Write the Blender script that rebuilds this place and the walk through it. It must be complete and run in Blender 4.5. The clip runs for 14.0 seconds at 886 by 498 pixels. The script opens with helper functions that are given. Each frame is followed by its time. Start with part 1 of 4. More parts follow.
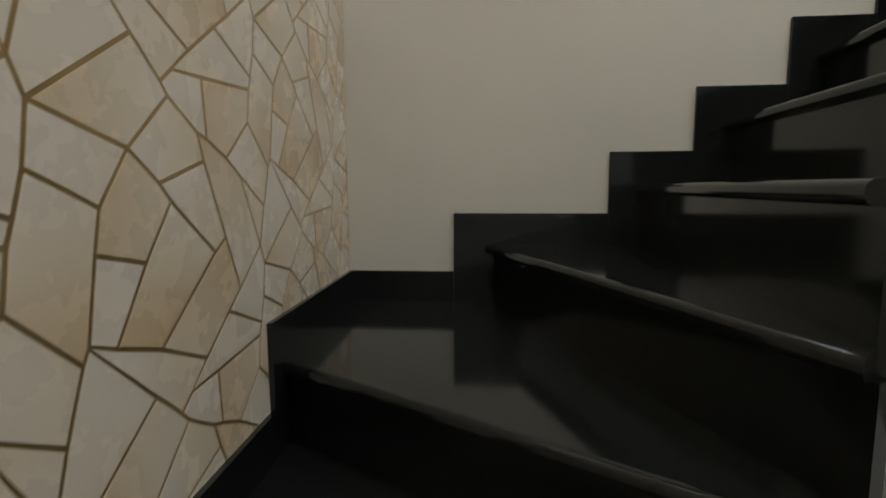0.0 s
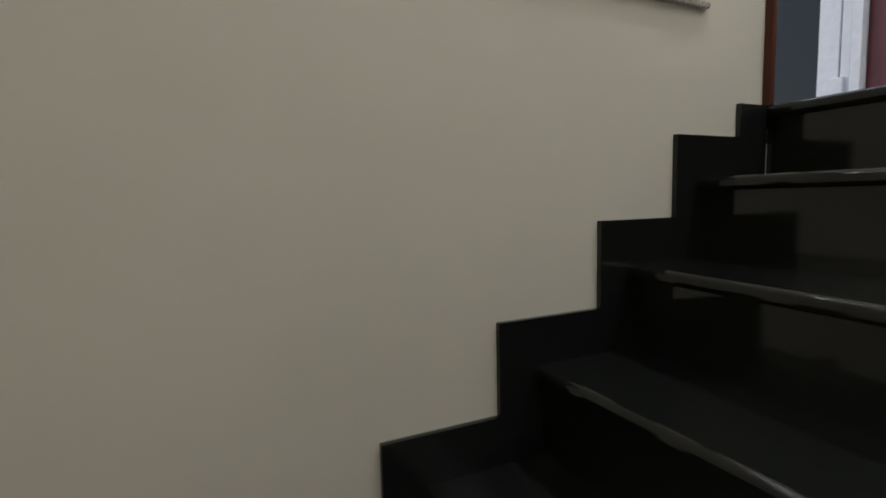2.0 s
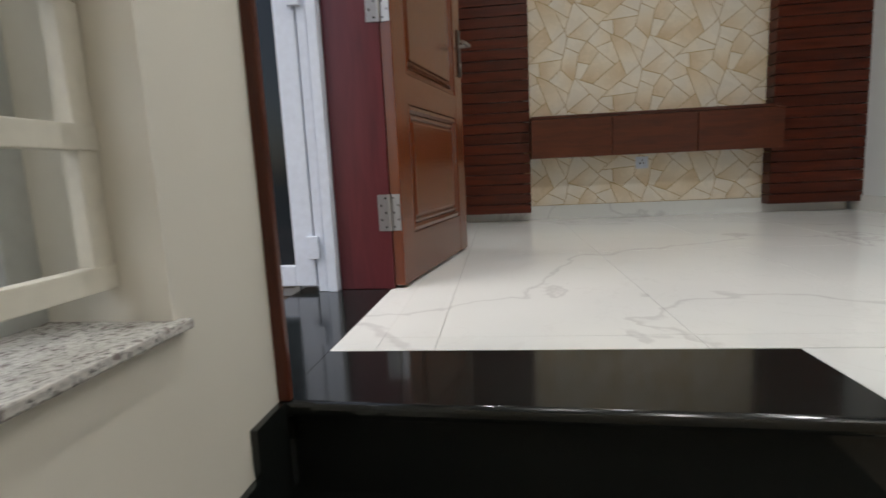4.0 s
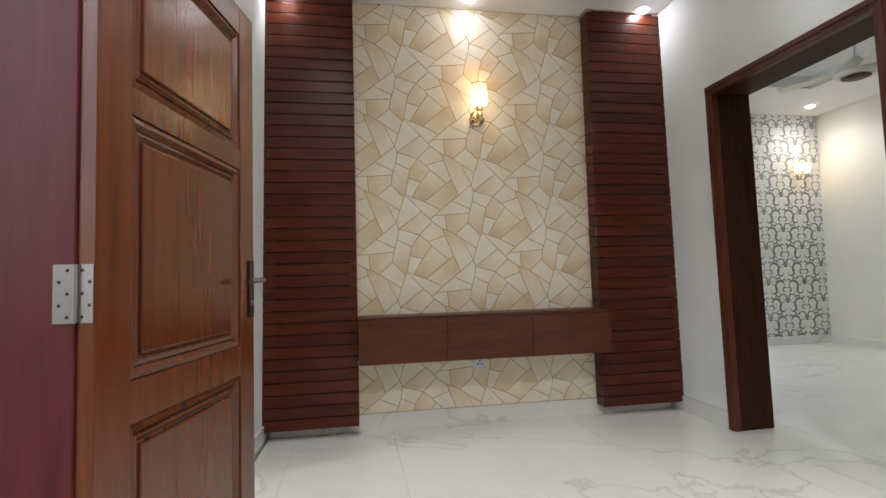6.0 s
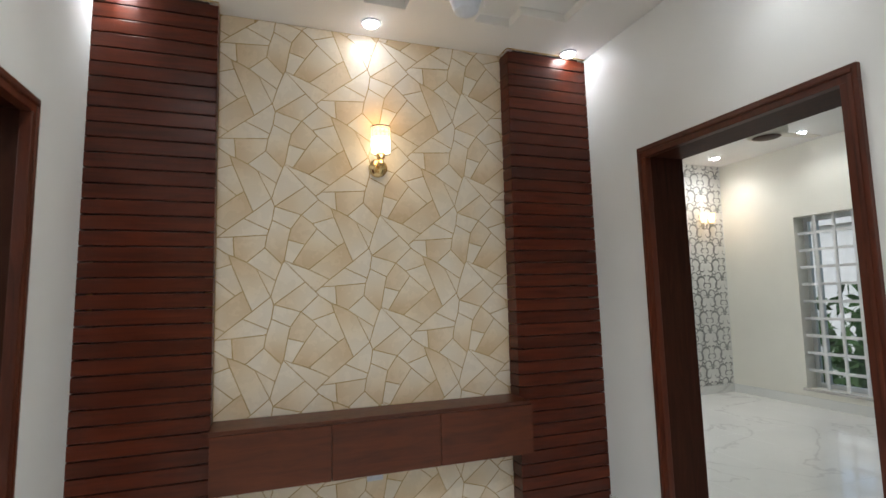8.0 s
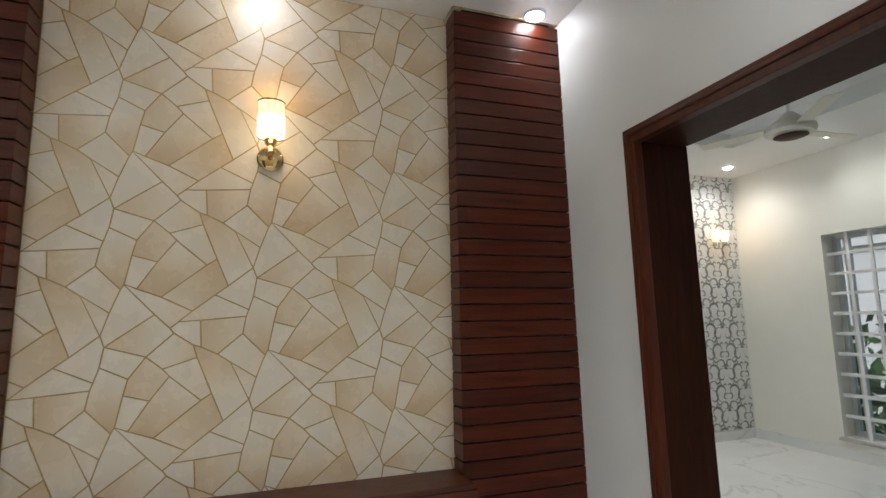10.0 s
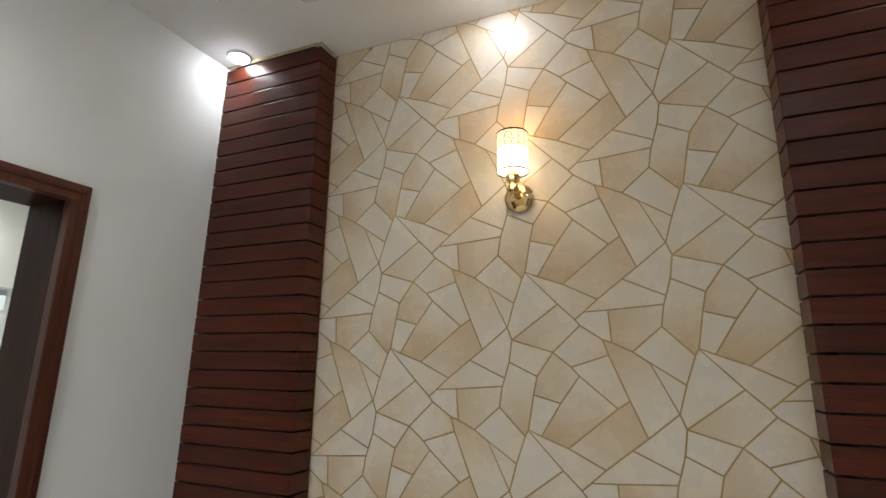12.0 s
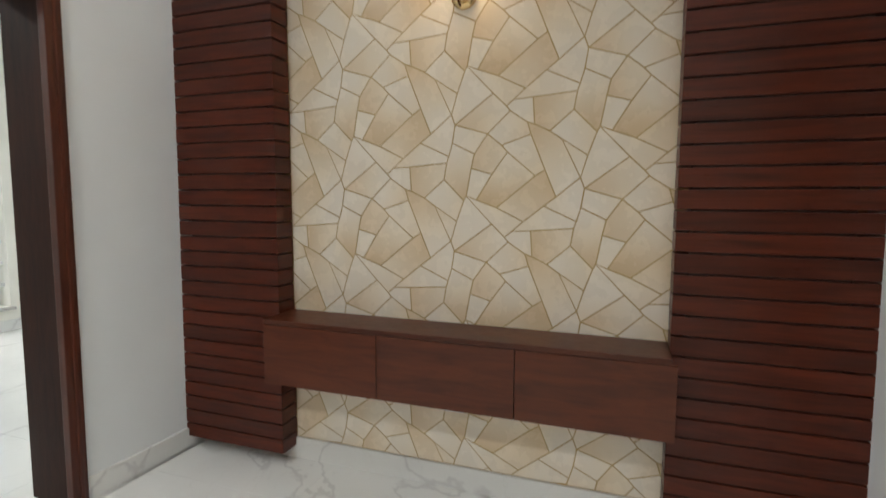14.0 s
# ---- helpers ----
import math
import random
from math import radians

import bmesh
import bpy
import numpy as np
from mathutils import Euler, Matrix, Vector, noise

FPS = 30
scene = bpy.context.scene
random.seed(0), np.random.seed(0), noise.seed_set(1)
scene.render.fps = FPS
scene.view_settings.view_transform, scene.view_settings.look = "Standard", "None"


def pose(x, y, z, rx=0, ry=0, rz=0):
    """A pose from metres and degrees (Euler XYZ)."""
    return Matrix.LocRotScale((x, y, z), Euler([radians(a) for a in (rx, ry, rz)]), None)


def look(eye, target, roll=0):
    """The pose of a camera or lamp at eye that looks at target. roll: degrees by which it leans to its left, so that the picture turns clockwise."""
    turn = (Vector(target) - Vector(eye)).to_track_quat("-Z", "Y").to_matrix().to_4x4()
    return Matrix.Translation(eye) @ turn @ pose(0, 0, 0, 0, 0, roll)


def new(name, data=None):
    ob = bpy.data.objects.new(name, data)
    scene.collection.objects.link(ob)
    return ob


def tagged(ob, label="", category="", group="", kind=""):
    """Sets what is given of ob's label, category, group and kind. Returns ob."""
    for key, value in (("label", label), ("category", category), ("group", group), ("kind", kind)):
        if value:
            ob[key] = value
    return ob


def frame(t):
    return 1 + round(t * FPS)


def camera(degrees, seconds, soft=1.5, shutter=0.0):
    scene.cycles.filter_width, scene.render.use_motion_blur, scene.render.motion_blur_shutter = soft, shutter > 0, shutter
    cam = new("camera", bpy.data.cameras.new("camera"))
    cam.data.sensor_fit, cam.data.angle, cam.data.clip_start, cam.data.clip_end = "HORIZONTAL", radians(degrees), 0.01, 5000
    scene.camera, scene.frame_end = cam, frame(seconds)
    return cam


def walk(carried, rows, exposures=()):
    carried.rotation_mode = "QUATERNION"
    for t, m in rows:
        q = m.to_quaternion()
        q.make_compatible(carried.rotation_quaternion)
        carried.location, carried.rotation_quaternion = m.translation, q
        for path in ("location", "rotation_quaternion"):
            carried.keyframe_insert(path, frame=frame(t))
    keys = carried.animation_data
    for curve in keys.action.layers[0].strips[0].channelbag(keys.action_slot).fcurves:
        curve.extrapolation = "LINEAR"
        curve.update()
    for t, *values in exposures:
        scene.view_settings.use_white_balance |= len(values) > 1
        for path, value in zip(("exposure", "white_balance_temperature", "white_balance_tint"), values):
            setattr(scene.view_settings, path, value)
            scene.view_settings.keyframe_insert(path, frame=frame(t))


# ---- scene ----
cam = camera(81.9, 14.0, shutter=0.2)
PATH = [
    (0, (-0.086, -0.083, -0.798), (-0.225, 1.898, -1.038), -0.3),
    (0.5, (-0.081, 0.105, -0.652), (0.002, 2.097, -0.814), -0.1),
    (1, (-0.088, 0.317, -0.462), (0.297, 2.275, -0.592), -0.1),
    (1.5, (0.032, 0.555, -0.307), (0.689, 2.435, -0.493), -0.4),
    (2, (0.032, 0.763, -0.229), (0.94, 2.535, -0.424), -1.3),
    (2.5, (0.072, 0.901, 0.014), (1.315, 2.449, -0.221), -2.0),
    (3, (0.294, 1.047, 0.123), (1.895, 2.215, -0.148), -2.4),
    (3.5, (0.453, 1.166, 0.203), (2.291, 1.906, -0.072), -3.4),
    (4, (0.597, 1.201, 0.406), (2.56, 1.428, 0.102), -2.7),
    (4.2, (0.67, 1.174, 0.403), (2.646, 1.209, 0.094), -3.0),
    (6.3, (1.201, 0.988, 1.003), (3.164, 0.629, 1.137), -1.5),
    (6.5, (1.269, 1.01, 1.002), (3.228, 0.63, 1.132), -1.6),
    (7, (1.459, 1.058, 1.147), (3.391, 0.56, 1.277), -1.7),
    (7.5, (1.523, 0.958, 1.235), (3.415, 0.33, 1.387), -1.5),
    (8, (1.695, 0.756, 1.339), (3.569, 0.083, 1.523), -1.3),
    (8.2, (1.727, 0.717, 1.392), (3.592, 0.027, 1.607), -1.7),
    (10.3, (2.451, 0.028, 1.397), (4.333, -0.581, 1.691), -0.7),
    (10.5, (2.543, -0.011, 1.397), (4.471, -0.434, 1.72), -0.8),
    (11, (2.778, -0.031, 1.453), (4.737, 0.006, 1.853), 0.0),
    (11.5, (2.847, -0.151, 1.501), (4.738, 0.341, 1.93), 0.7),
    (12, (2.81, -0.323, 1.491), (4.6, 0.452, 1.932), 0.8),
    (12.5, (2.618, -0.43, 1.508), (4.362, 0.448, 1.94), 1.0),
    (13, (2.449, -0.528, 1.516), (4.216, 0.342, 1.866), 1.2),
    (13.5, (2.425, -0.546, 1.488), (4.265, 0.233, 1.574), 0.4),
    (14, (2.497, -0.508, 1.273), (4.373, 0.155, 1.077), 0.2),
]
walk(cam, [(t, look(eye, target, roll)) for t, eye, target, roll in PATH], [(0, 0.46), (1, 0.14), (2.5, 0.14), (3.3, 0.28), (4.2, 0.12), (6.3, 0.52), (8.2, 0.42), (10.3, 0.26), (12.5, 0.22), (13.5, 0.18), (14, 0.58)])

# ---- world, lights, exposure ----
world = bpy.data.worlds.new("sky")
scene.world = world
world.use_nodes = True
wn = world.node_tree.nodes
sky = wn.new("ShaderNodeTexSky")
sky.sky_type, sky.sun_disc = "NISHITA", False
sky.sun_elevation, sky.sun_rotation = radians(50.0), radians(333.4)
sky.dust_density = 2.5
world.node_tree.links.new(sky.outputs[0], wn["Background"].inputs[0])
wn["Background"].inputs[1].default_value = 0.15

sun_data = bpy.data.lights.new("sun", "SUN")
sun_data.energy, sun_data.angle, sun_data.color = 1.2, radians(55), (0.97, 0.985, 1.0)
sun = new("sun", sun_data)
sun.matrix_world = look((-6, 12, 16), (0, 0, 0))

SPOT_COLOUR = (0.955, 0.962, 0.945)


def downlight_lamp(x, y, z, watts, colour=SPOT_COLOUR, cone=150):
    data = bpy.data.lights.new("downlight_lamp", "SPOT")
    data.energy, data.color, data.spot_size, data.spot_blend, data.shadow_soft_size = watts, colour, radians(cone), 0.9, 0.035
    ob = new("downlight_lamp", data)
    ob.matrix_world = look((x, y, z), (x, y + 0.001, z - 1))
    return ob


# ---- materials ----
def material(name, build):
    m = bpy.data.materials.new(name)
    m.use_nodes = True
    t = m.node_tree
    build(t, t.nodes["Principled BSDF"])
    return m


def put(t, kind, **values):
    n = t.nodes.new(kind)
    for key, value in values.items():
        if key in n.inputs:
            n.inputs[key].default_value = value
    return n


def coords(t, scale=(1, 1, 1), which="Object", shift=False):
    tc = t.nodes.new("ShaderNodeTexCoord")
    mp = t.nodes.new("ShaderNodeMapping")
    mp.inputs["Scale"].default_value = scale
    t.links.new(tc.outputs[which], mp.inputs["Vector"])
    if shift:
        info = t.nodes.new("ShaderNodeObjectInfo")
        mul = t.nodes.new("ShaderNodeVectorMath")
        mul.operation = "SCALE"
        mul.inputs["Scale"].default_value = 37.0
        one = t.nodes.new("ShaderNodeCombineXYZ")
        for k in range(3):
            t.links.new(info.outputs["Random"], one.inputs[k])
        t.links.new(one.outputs[0], mul.inputs[0])
        t.links.new(mul.outputs[0], mp.inputs["Location"])
    return mp.outputs[0]


def noisy(t, vec, scale, detail=4.0, rough=0.55, distort=0.0):
    n = put(t, "ShaderNodeTexNoise", Scale=scale, Detail=detail, Roughness=rough, Distortion=distort)
    t.links.new(vec, n.inputs["Vector"])
    return n.outputs["Fac"]


def ramp(t, fac, stops):
    r = t.nodes.new("ShaderNodeValToRGB")
    e = r.color_ramp.elements
    while len(e) < len(stops):
        e.new(0.5)
    for k, (pos, col) in enumerate(stops):
        e[k].position, e[k].color = pos, (*col, 1)
    t.links.new(fac, r.inputs[0])
    return r.outputs[0]


def mix(t, fac, a, b, mode="MIX"):
    n = t.nodes.new("ShaderNodeMix")
    n.data_type, n.blend_type = "RGBA", mode
    for sock, val in ((n.inputs[0], fac), (n.inputs[6], a), (n.inputs[7], b)):
        if isinstance(val, (int, float)):
            sock.default_value = val
        elif isinstance(val, tuple):
            sock.default_value = (*val, 1)
        else:
            t.links.new(val, sock)
    return n.outputs[2]


def bump(t, p, fac, strength, distance=0.002):
    b = put(t, "ShaderNodeBump", Strength=strength, Distance=distance)
    t.links.new(fac, b.inputs["Height"])
    t.links.new(b.outputs[0], p.inputs["Normal"])


def span(t, fac, lo, hi):
    n = t.nodes.new("ShaderNodeMapRange")
    n.inputs["To Min"].default_value, n.inputs["To Max"].default_value = lo, hi
    t.links.new(fac, n.inputs["Value"])
    return n.outputs[0]


def paint(name, colour, rough=0.55):
    def build(t, p):
        v = coords(t)
        wide, fine = noisy(t, v, 1.3, 3), noisy(t, v, 160, 3)
        dark = tuple(c * 0.93 for c in colour)
        t.links.new(ramp(t, wide, [(0.3, dark), (0.7, colour)]), p.inputs["Base Color"])
        t.links.new(span(t, noisy(t, v, 5), rough - 0.08, rough + 0.1), p.inputs["Roughness"])
        bump(t, p, fine, 0.12, 0.001)
    return material(name, build)


def plain(name, colour, rough=0.4, metal=0.0, grain=40.0, wear=0.12):
    def build(t, p):
        v = coords(t)
        f = noisy(t, v, grain, 5)
        t.links.new(ramp(t, f, [(0.25, tuple(c * (1 - wear) for c in colour)), (0.75, colour)]), p.inputs["Base Color"])
        t.links.new(span(t, noisy(t, v, grain * 0.4), max(rough - 0.06, 0.02), rough + 0.08), p.inputs["Roughness"])
        p.inputs["Metallic"].default_value = metal
    return material(name, build)


def wood(name, dark, light, stretch, rough=0.28, gloss=0.38, pore=0.14, relief=0.06):
    def build(t, p):
        v = coords(t, stretch, shift=True)
        grain, pores = noisy(t, v, 3.2, 8, 0.62, 0.7), noisy(t, v, 22, 3)
        c = ramp(t, grain, [(0.28, dark), (0.5, tuple((a + b) / 2 for a, b in zip(dark, light))), (0.74, light)])
        info = t.nodes.new("ShaderNodeObjectInfo")
        tone = ramp(t, info.outputs["Random"], [(0.0, (0.78, 0.78, 0.8)), (1.0, (1.1, 1.05, 1.0))])
        c = mix(t, 1.0, c, tone, "MULTIPLY")
        c = mix(t, span(t, pores, 0.0, pore), c, dark)
        t.links.new(c, p.inputs["Base Color"])
        p.inputs["Roughness"].default_value = rough + 0.04
        if relief:
            t.links.new(span(t, pores, rough - 0.05, rough + 0.14), p.inputs["Roughness"])
            bump(t, p, grain, relief, 0.001)
        p.inputs["Specular IOR Level"].default_value = gloss
    return material(name, build)


def build_marble(t, p):
    v = coords(t)
    warp = noisy(t, v, 0.9, 3)
    n1 = noisy(t, v, 0.62, 6, 0.52, 0.5)
    n2 = noisy(t, v, 2.1, 5, 0.6, 1.2)
    vein = ramp(t, n1, [(0.490, (0, 0, 0)), (0.4985, (0.42, 0.42, 0.42)), (0.503, (0, 0, 0))])
    fine = ramp(t, n2, [(0.493, (0, 0, 0)), (0.5, (0.16, 0.16, 0.16)), (0.507, (0, 0, 0))])
    base = ramp(t, warp, [(0.3, (0.70, 0.71, 0.69)), (0.7, (0.80, 0.80, 0.77))])
    c = mix(t, vein, base, (0.34, 0.32, 0.33))
    c = mix(t, fine, c, (0.52, 0.51, 0.49))
    t.links.new(c, p.inputs["Base Color"])
    t.links.new(span(t, noisy(t, v, 9), 0.03, 0.08), p.inputs["Roughness"])


def build_granite(t, p):
    v = coords(t)
    speck = noisy(t, v, 900, 2)
    c = ramp(t, speck, [(0.42, (0.006, 0.0068, 0.0064)), (0.62, (0.014, 0.0165, 0.0155)), (0.75, (0.030, 0.035, 0.033))])
    t.links.new(c, p.inputs["Base Color"])
    smear = noisy(t, v, 2.5, 6, 0.6, 0.4)
    t.links.new(span(t, smear, 0.06, 0.15), p.inputs["Roughness"])


def build_sill(t, p):
    v = coords(t)
    n = put(t, "ShaderNodeTexVoronoi", Scale=260.0)
    t.links.new(v, n.inputs["Vector"])
    c = ramp(t, n.outputs["Color"], [(0.08, (0.16, 0.155, 0.15)), (0.24, (0.42, 0.41, 0.39)), (0.8, (0.60, 0.58, 0.545))])
    c = mix(t, ramp(t, noisy(t, v, 85), [(0.57, (0, 0, 0)), (0.63, (0.75, 0.75, 0.75))]), c, (0.17, 0.135, 0.13))
    t.links.new(c, p.inputs["Base Color"])
    p.inputs["Roughness"].default_value = 0.25


def build_stone(t, p):
    v = coords(t)
    uv = t.nodes.new("ShaderNodeUVMap")
    uv.uv_map = "stone"
    sep = t.nodes.new("ShaderNodeSeparateXYZ")
    t.links.new(uv.outputs[0], sep.inputs[0])
    cloud = span(t, noisy(t, v, 7, 3, 0.5), -0.22, 0.22)
    add = t.nodes.new("ShaderNodeMath")
    t.links.new(sep.outputs[0], add.inputs[0])
    t.links.new(cloud, add.inputs[1])
    c = ramp(t, add.outputs[0], [(0.08, (0.82, 0.757, 0.655)), (0.40, (0.80, 0.70, 0.55)), (0.75, (0.72, 0.575, 0.39)), (1.0, (0.65, 0.49, 0.295))])
    c = mix(t, span(t, noisy(t, v, 45, 5), 0.0, 0.10), c, (0.60, 0.51, 0.37))
    t.links.new(c, p.inputs["Base Color"])
    t.links.new(span(t, noisy(t, v, 14), 0.20, 0.34), p.inputs["Roughness"])
    bump(t, p, noisy(t, v, 90, 4), 0.10, 0.001)


def build_joint(t, p):
    v = coords(t)
    t.links.new(ramp(t, noisy(t, v, 7), [(0.3, (0.37, 0.25, 0.095)), (0.7, (0.52, 0.38, 0.18))]), p.inputs["Base Color"])
    p.inputs["Roughness"].default_value = 0.34
    p.inputs["Metallic"].default_value = 0.62


def build_glass(t, p):
    p.inputs["Base Color"].default_value = (0.9, 0.95, 0.96, 1)
    p.inputs["Transmission Weight"].default_value = 1.0
    p.inputs["Roughness"].default_value = 0.0
    p.inputs["IOR"].default_value = 1.45


def build_tint(t, p):
    p.inputs["Base Color"].default_value = (0.012, 0.016, 0.02, 1)
    p.inputs["Roughness"].default_value = 0.02
    p.inputs["Specular IOR Level"].default_value = 0.35


def glow(name, colour, strength):
    def build(t, p):
        p.inputs["Base Color"].default_value = (*colour, 1)
        p.inputs["Emission Color"].default_value = (*colour, 1)
        p.inputs["Emission Strength"].default_value = strength
    return material(name, build)


def build_leaf(t, p):
    v = coords(t)
    t.links.new(ramp(t, noisy(t, v, 3), [(0.3, (0.02, 0.05, 0.015)), (0.7, (0.07, 0.13, 0.04))]), p.inputs["Base Color"])
    p.inputs["Roughness"].default_value = 0.7
    p.inputs["Specular IOR Level"].default_value = 0.15


WHITE = paint("white_wall_paint", (0.785, 0.812, 0.815))
BEDWALL = paint("pale_cream_paint", (0.80, 0.785, 0.71))
# the wall paint again, with the stairs' warm light put into its colour
WARM_WALL = paint("warm_lit_wall_paint", (0.74, 0.71, 0.63))
CEIL = paint("ceiling_paint", (0.80, 0.80, 0.79), 0.7)
GRILLE = plain("cream_enamel", (0.72, 0.69, 0.60), 0.4)
GRILLE_W = plain("white_enamel", (0.78, 0.79, 0.79), 0.35)
MARBLE = material("white_marble", build_marble)
GRANITE = material("black_granite", build_granite)
SILL = material("speckled_granite", build_sill)
STONE = material("printed_stone", build_stone)
JOINT = material("stone_joint", build_joint)
SLAT = wood("slat_wood", (0.045, 0.0082, 0.0036), (0.122, 0.0240, 0.0092), (2.2, 1.0, 14.0), 0.27, 0.32)
CABINET = wood("cabinet_wood", (0.048, 0.0110, 0.0042), (0.118, 0.0300, 0.0105), (3.0, 1.0, 8.0), 0.34)
# one mahogany in two copies: shaded for jambs and heads, lit for architraves
FRAME = wood("shaded_frame_wood", (0.022, 0.0072, 0.0045), (0.058, 0.0185, 0.0100), (9.0, 9.0, 1.0), 0.42, 0.12)
ARCH = wood("lit_frame_wood", (0.045, 0.011, 0.006), (0.130, 0.032, 0.014), (9.0, 9.0, 1.0), 0.3, 0.35)
# red jamb wood; the purple cast of daylight is put into its colour
REDFRAME = wood("daylit_red_frame_wood", (0.080, 0.0105, 0.014), (0.14, 0.021, 0.027), (9.0, 9.0, 1.0), 0.3, 0.5)
DOOR = wood("door_wood", (0.080, 0.0175, 0.0038), (0.148, 0.0365, 0.0088), (7.0, 7.0, 0.42), 0.2, 0.65, 0.05, 0.0)
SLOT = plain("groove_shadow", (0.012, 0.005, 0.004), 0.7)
CHROME = plain("chrome", (0.72, 0.71, 0.70), 0.12, 1.0, 20)
GOLD = plain("polished_brass", (0.80, 0.58, 0.28), 0.1, 1.0, 20)
STEEL = plain("brushed_steel", (0.40, 0.39, 0.38), 0.38, 1.0, 200)
BRONZE = plain("dark_bronze", (0.045, 0.038, 0.034), 0.32, 0.8)
BLACK = plain("black_enamel", (0.012, 0.011, 0.012), 0.25)
UPVC = plain("white_plastic", (0.68, 0.73, 0.82), 0.3)
ALU = plain("grey_aluminium", (0.56, 0.58, 0.57), 0.35, 0.3)
GLASS = material("clear_glass", build_glass)
TINT = material("dark_glass", build_tint)
SPOTGLOW = glow("lamp_glow", (0.95, 0.96, 1.0), 45.0)
SHADEGLOW = glow("shade_glow", (1.0, 0.76, 0.46), 1.25)
GLASSGLOW = glow("lit_glass", (1.0, 0.86, 0.60), 3.6)
DAMASK = plain("silver_print", (0.31, 0.32, 0.31), 0.35)
DAMBASE = paint("damask_paper", (0.76, 0.76, 0.73))
BROWNFLOOR = plain("terrace_tile", (0.22, 0.15, 0.11), 0.5, 0, 12)
GREYTILE = plain("pale_cladding", (0.27, 0.275, 0.255), 0.4, 0, 8, 0.3)
BEIGE = plain("beige_marble", (0.52, 0.45, 0.34), 0.2, 0, 4, 0.3)
CONCRETE = plain("pale_render", (0.74, 0.73, 0.70), 0.8, 0, 5, 0.2)
BLUEWALL = plain("blue_render", (0.34, 0.45, 0.55), 0.8, 0, 5, 0.2)
AWNING = plain("green_awning", (0.02, 0.20, 0.15), 0.6)
EARTH = plain("dry_ground", (0.20, 0.18, 0.13), 0.9, 0, 2, 0.4)
LEAF = material("foliage", build_leaf)
JOINTGREY = plain("tile_joint", (0.72, 0.72, 0.70), 0.6)


# ---- building helpers ----
def box(x0, x1, y0, y1, z0, z1, bevel=0.0, bm=None):
    own = bm is None
    bm = bmesh.new() if own else bm
    lo, hi = [min(a, b) for a, b in ((x0, x1), (y0, y1), (z0, z1))], [max(a, b) for a, b in ((x0, x1), (y0, y1), (z0, z1))]
    made = bmesh.ops.create_cube(bm, size=1.0)["verts"]
    for vert in made:
        vert.co = [(lo[k] + hi[k]) / 2 + vert.co[k] * (hi[k] - lo[k]) for k in range(3)]
    if bevel:
        bmesh.ops.bevel(bm, geom=list({e for vert in made for e in vert.link_edges}), offset=bevel, segments=2, profile=0.6, affect="EDGES")
    return bm


def prism(points, z0, z1, bevel=0.0):
    """A flat slab on an outline; the edge between its first two points is rounded."""
    bm = bmesh.new()
    base = [bm.verts.new((x, y, z0)) for x, y in points]
    top = [bm.verts.new((x, y, z1)) for x, y in points]
    bm.faces.new(base[::-1]), bm.faces.new(top)
    for k in range(len(base)):
        bm.faces.new((base[k - 1], base[k], top[k], top[k - 1]))
    bmesh.ops.recalc_face_normals(bm, faces=bm.faces)
    if bevel:
        edges = [e for e in bm.edges if set(e.verts) in ({base[0], base[1]}, {top[0], top[1]})]
        bmesh.ops.bevel(bm, geom=edges, offset=bevel, segments=5, profile=0.5, affect="EDGES")
    return bm


def lathe(profile, steps=24, bm=None, m=None):
    """A turned shape from (radius, height) pairs round z."""
    bm = bm or bmesh.new()
    rings = []
    for r, z in profile:
        ring = [bm.verts.new((r * math.cos(2 * math.pi * k / steps), r * math.sin(2 * math.pi * k / steps), z)) for k in range(steps)]
        rings.append(ring)
    fresh = [v for ring in rings for v in ring]
    for a, b in zip(rings, rings[1:]):
        for k in range(steps):
            bm.faces.new((a[k], a[(k + 1) % steps], b[(k + 1) % steps], b[k]))
    bm.faces.new(rings[0][::-1]), bm.faces.new(rings[-1])
    if m:
        bmesh.ops.transform(bm, matrix=m, verts=fresh)
    return bm


def tube(points, radius, steps=10):
    """A round bar along a line of points."""
    bm = bmesh.new()
    rings = []
    for k, q in enumerate(points):
        a, b = Vector(points[max(k - 1, 0)]), Vector(points[min(k + 1, len(points) - 1)])
        turn = (b - a).to_track_quat("Z", "Y")
        rings.append([bm.verts.new(Vector(q) + turn @ Vector((radius * math.cos(2 * math.pi * i / steps), radius * math.sin(2 * math.pi * i / steps), 0))) for i in range(steps)])
    for a, b in zip(rings, rings[1:]):
        for i in range(steps):
            bm.faces.new((a[i], a[(i + 1) % steps], b[(i + 1) % steps], b[i]))
    bm.faces.new(rings[0][::-1]), bm.faces.new(rings[-1])
    return bm


def mesh_of(name, bm, mat, smooth=False):
    me = bpy.data.meshes.new(name)
    bm.to_mesh(me)
    bm.free()
    me.materials.append(mat)
    if smooth:
        me.shade_smooth()
        me.set_sharp_from_angle(angle=radians(35))
    return me


def part(name, bm, mat, parent=None, label="", smooth=False, m=None):
    if m is not None:
        bm.transform(m)
    ob = new(name, mesh_of(name, bm, mat, smooth))
    ob.parent = parent
    return tagged(ob, label) if label else ob


def piece(name, mesh, parent, m=None):
    ob = new(name, mesh)
    ob.parent = parent
    if m is not None:
        ob.matrix_basis = m
    return ob


def thing(name, label, category, group="", kind="", at=None):
    ob = new(name)
    ob.empty_display_size = 0.1
    if at is not None:
        ob.matrix_basis = at
    return tagged(ob, label, category, group, kind)


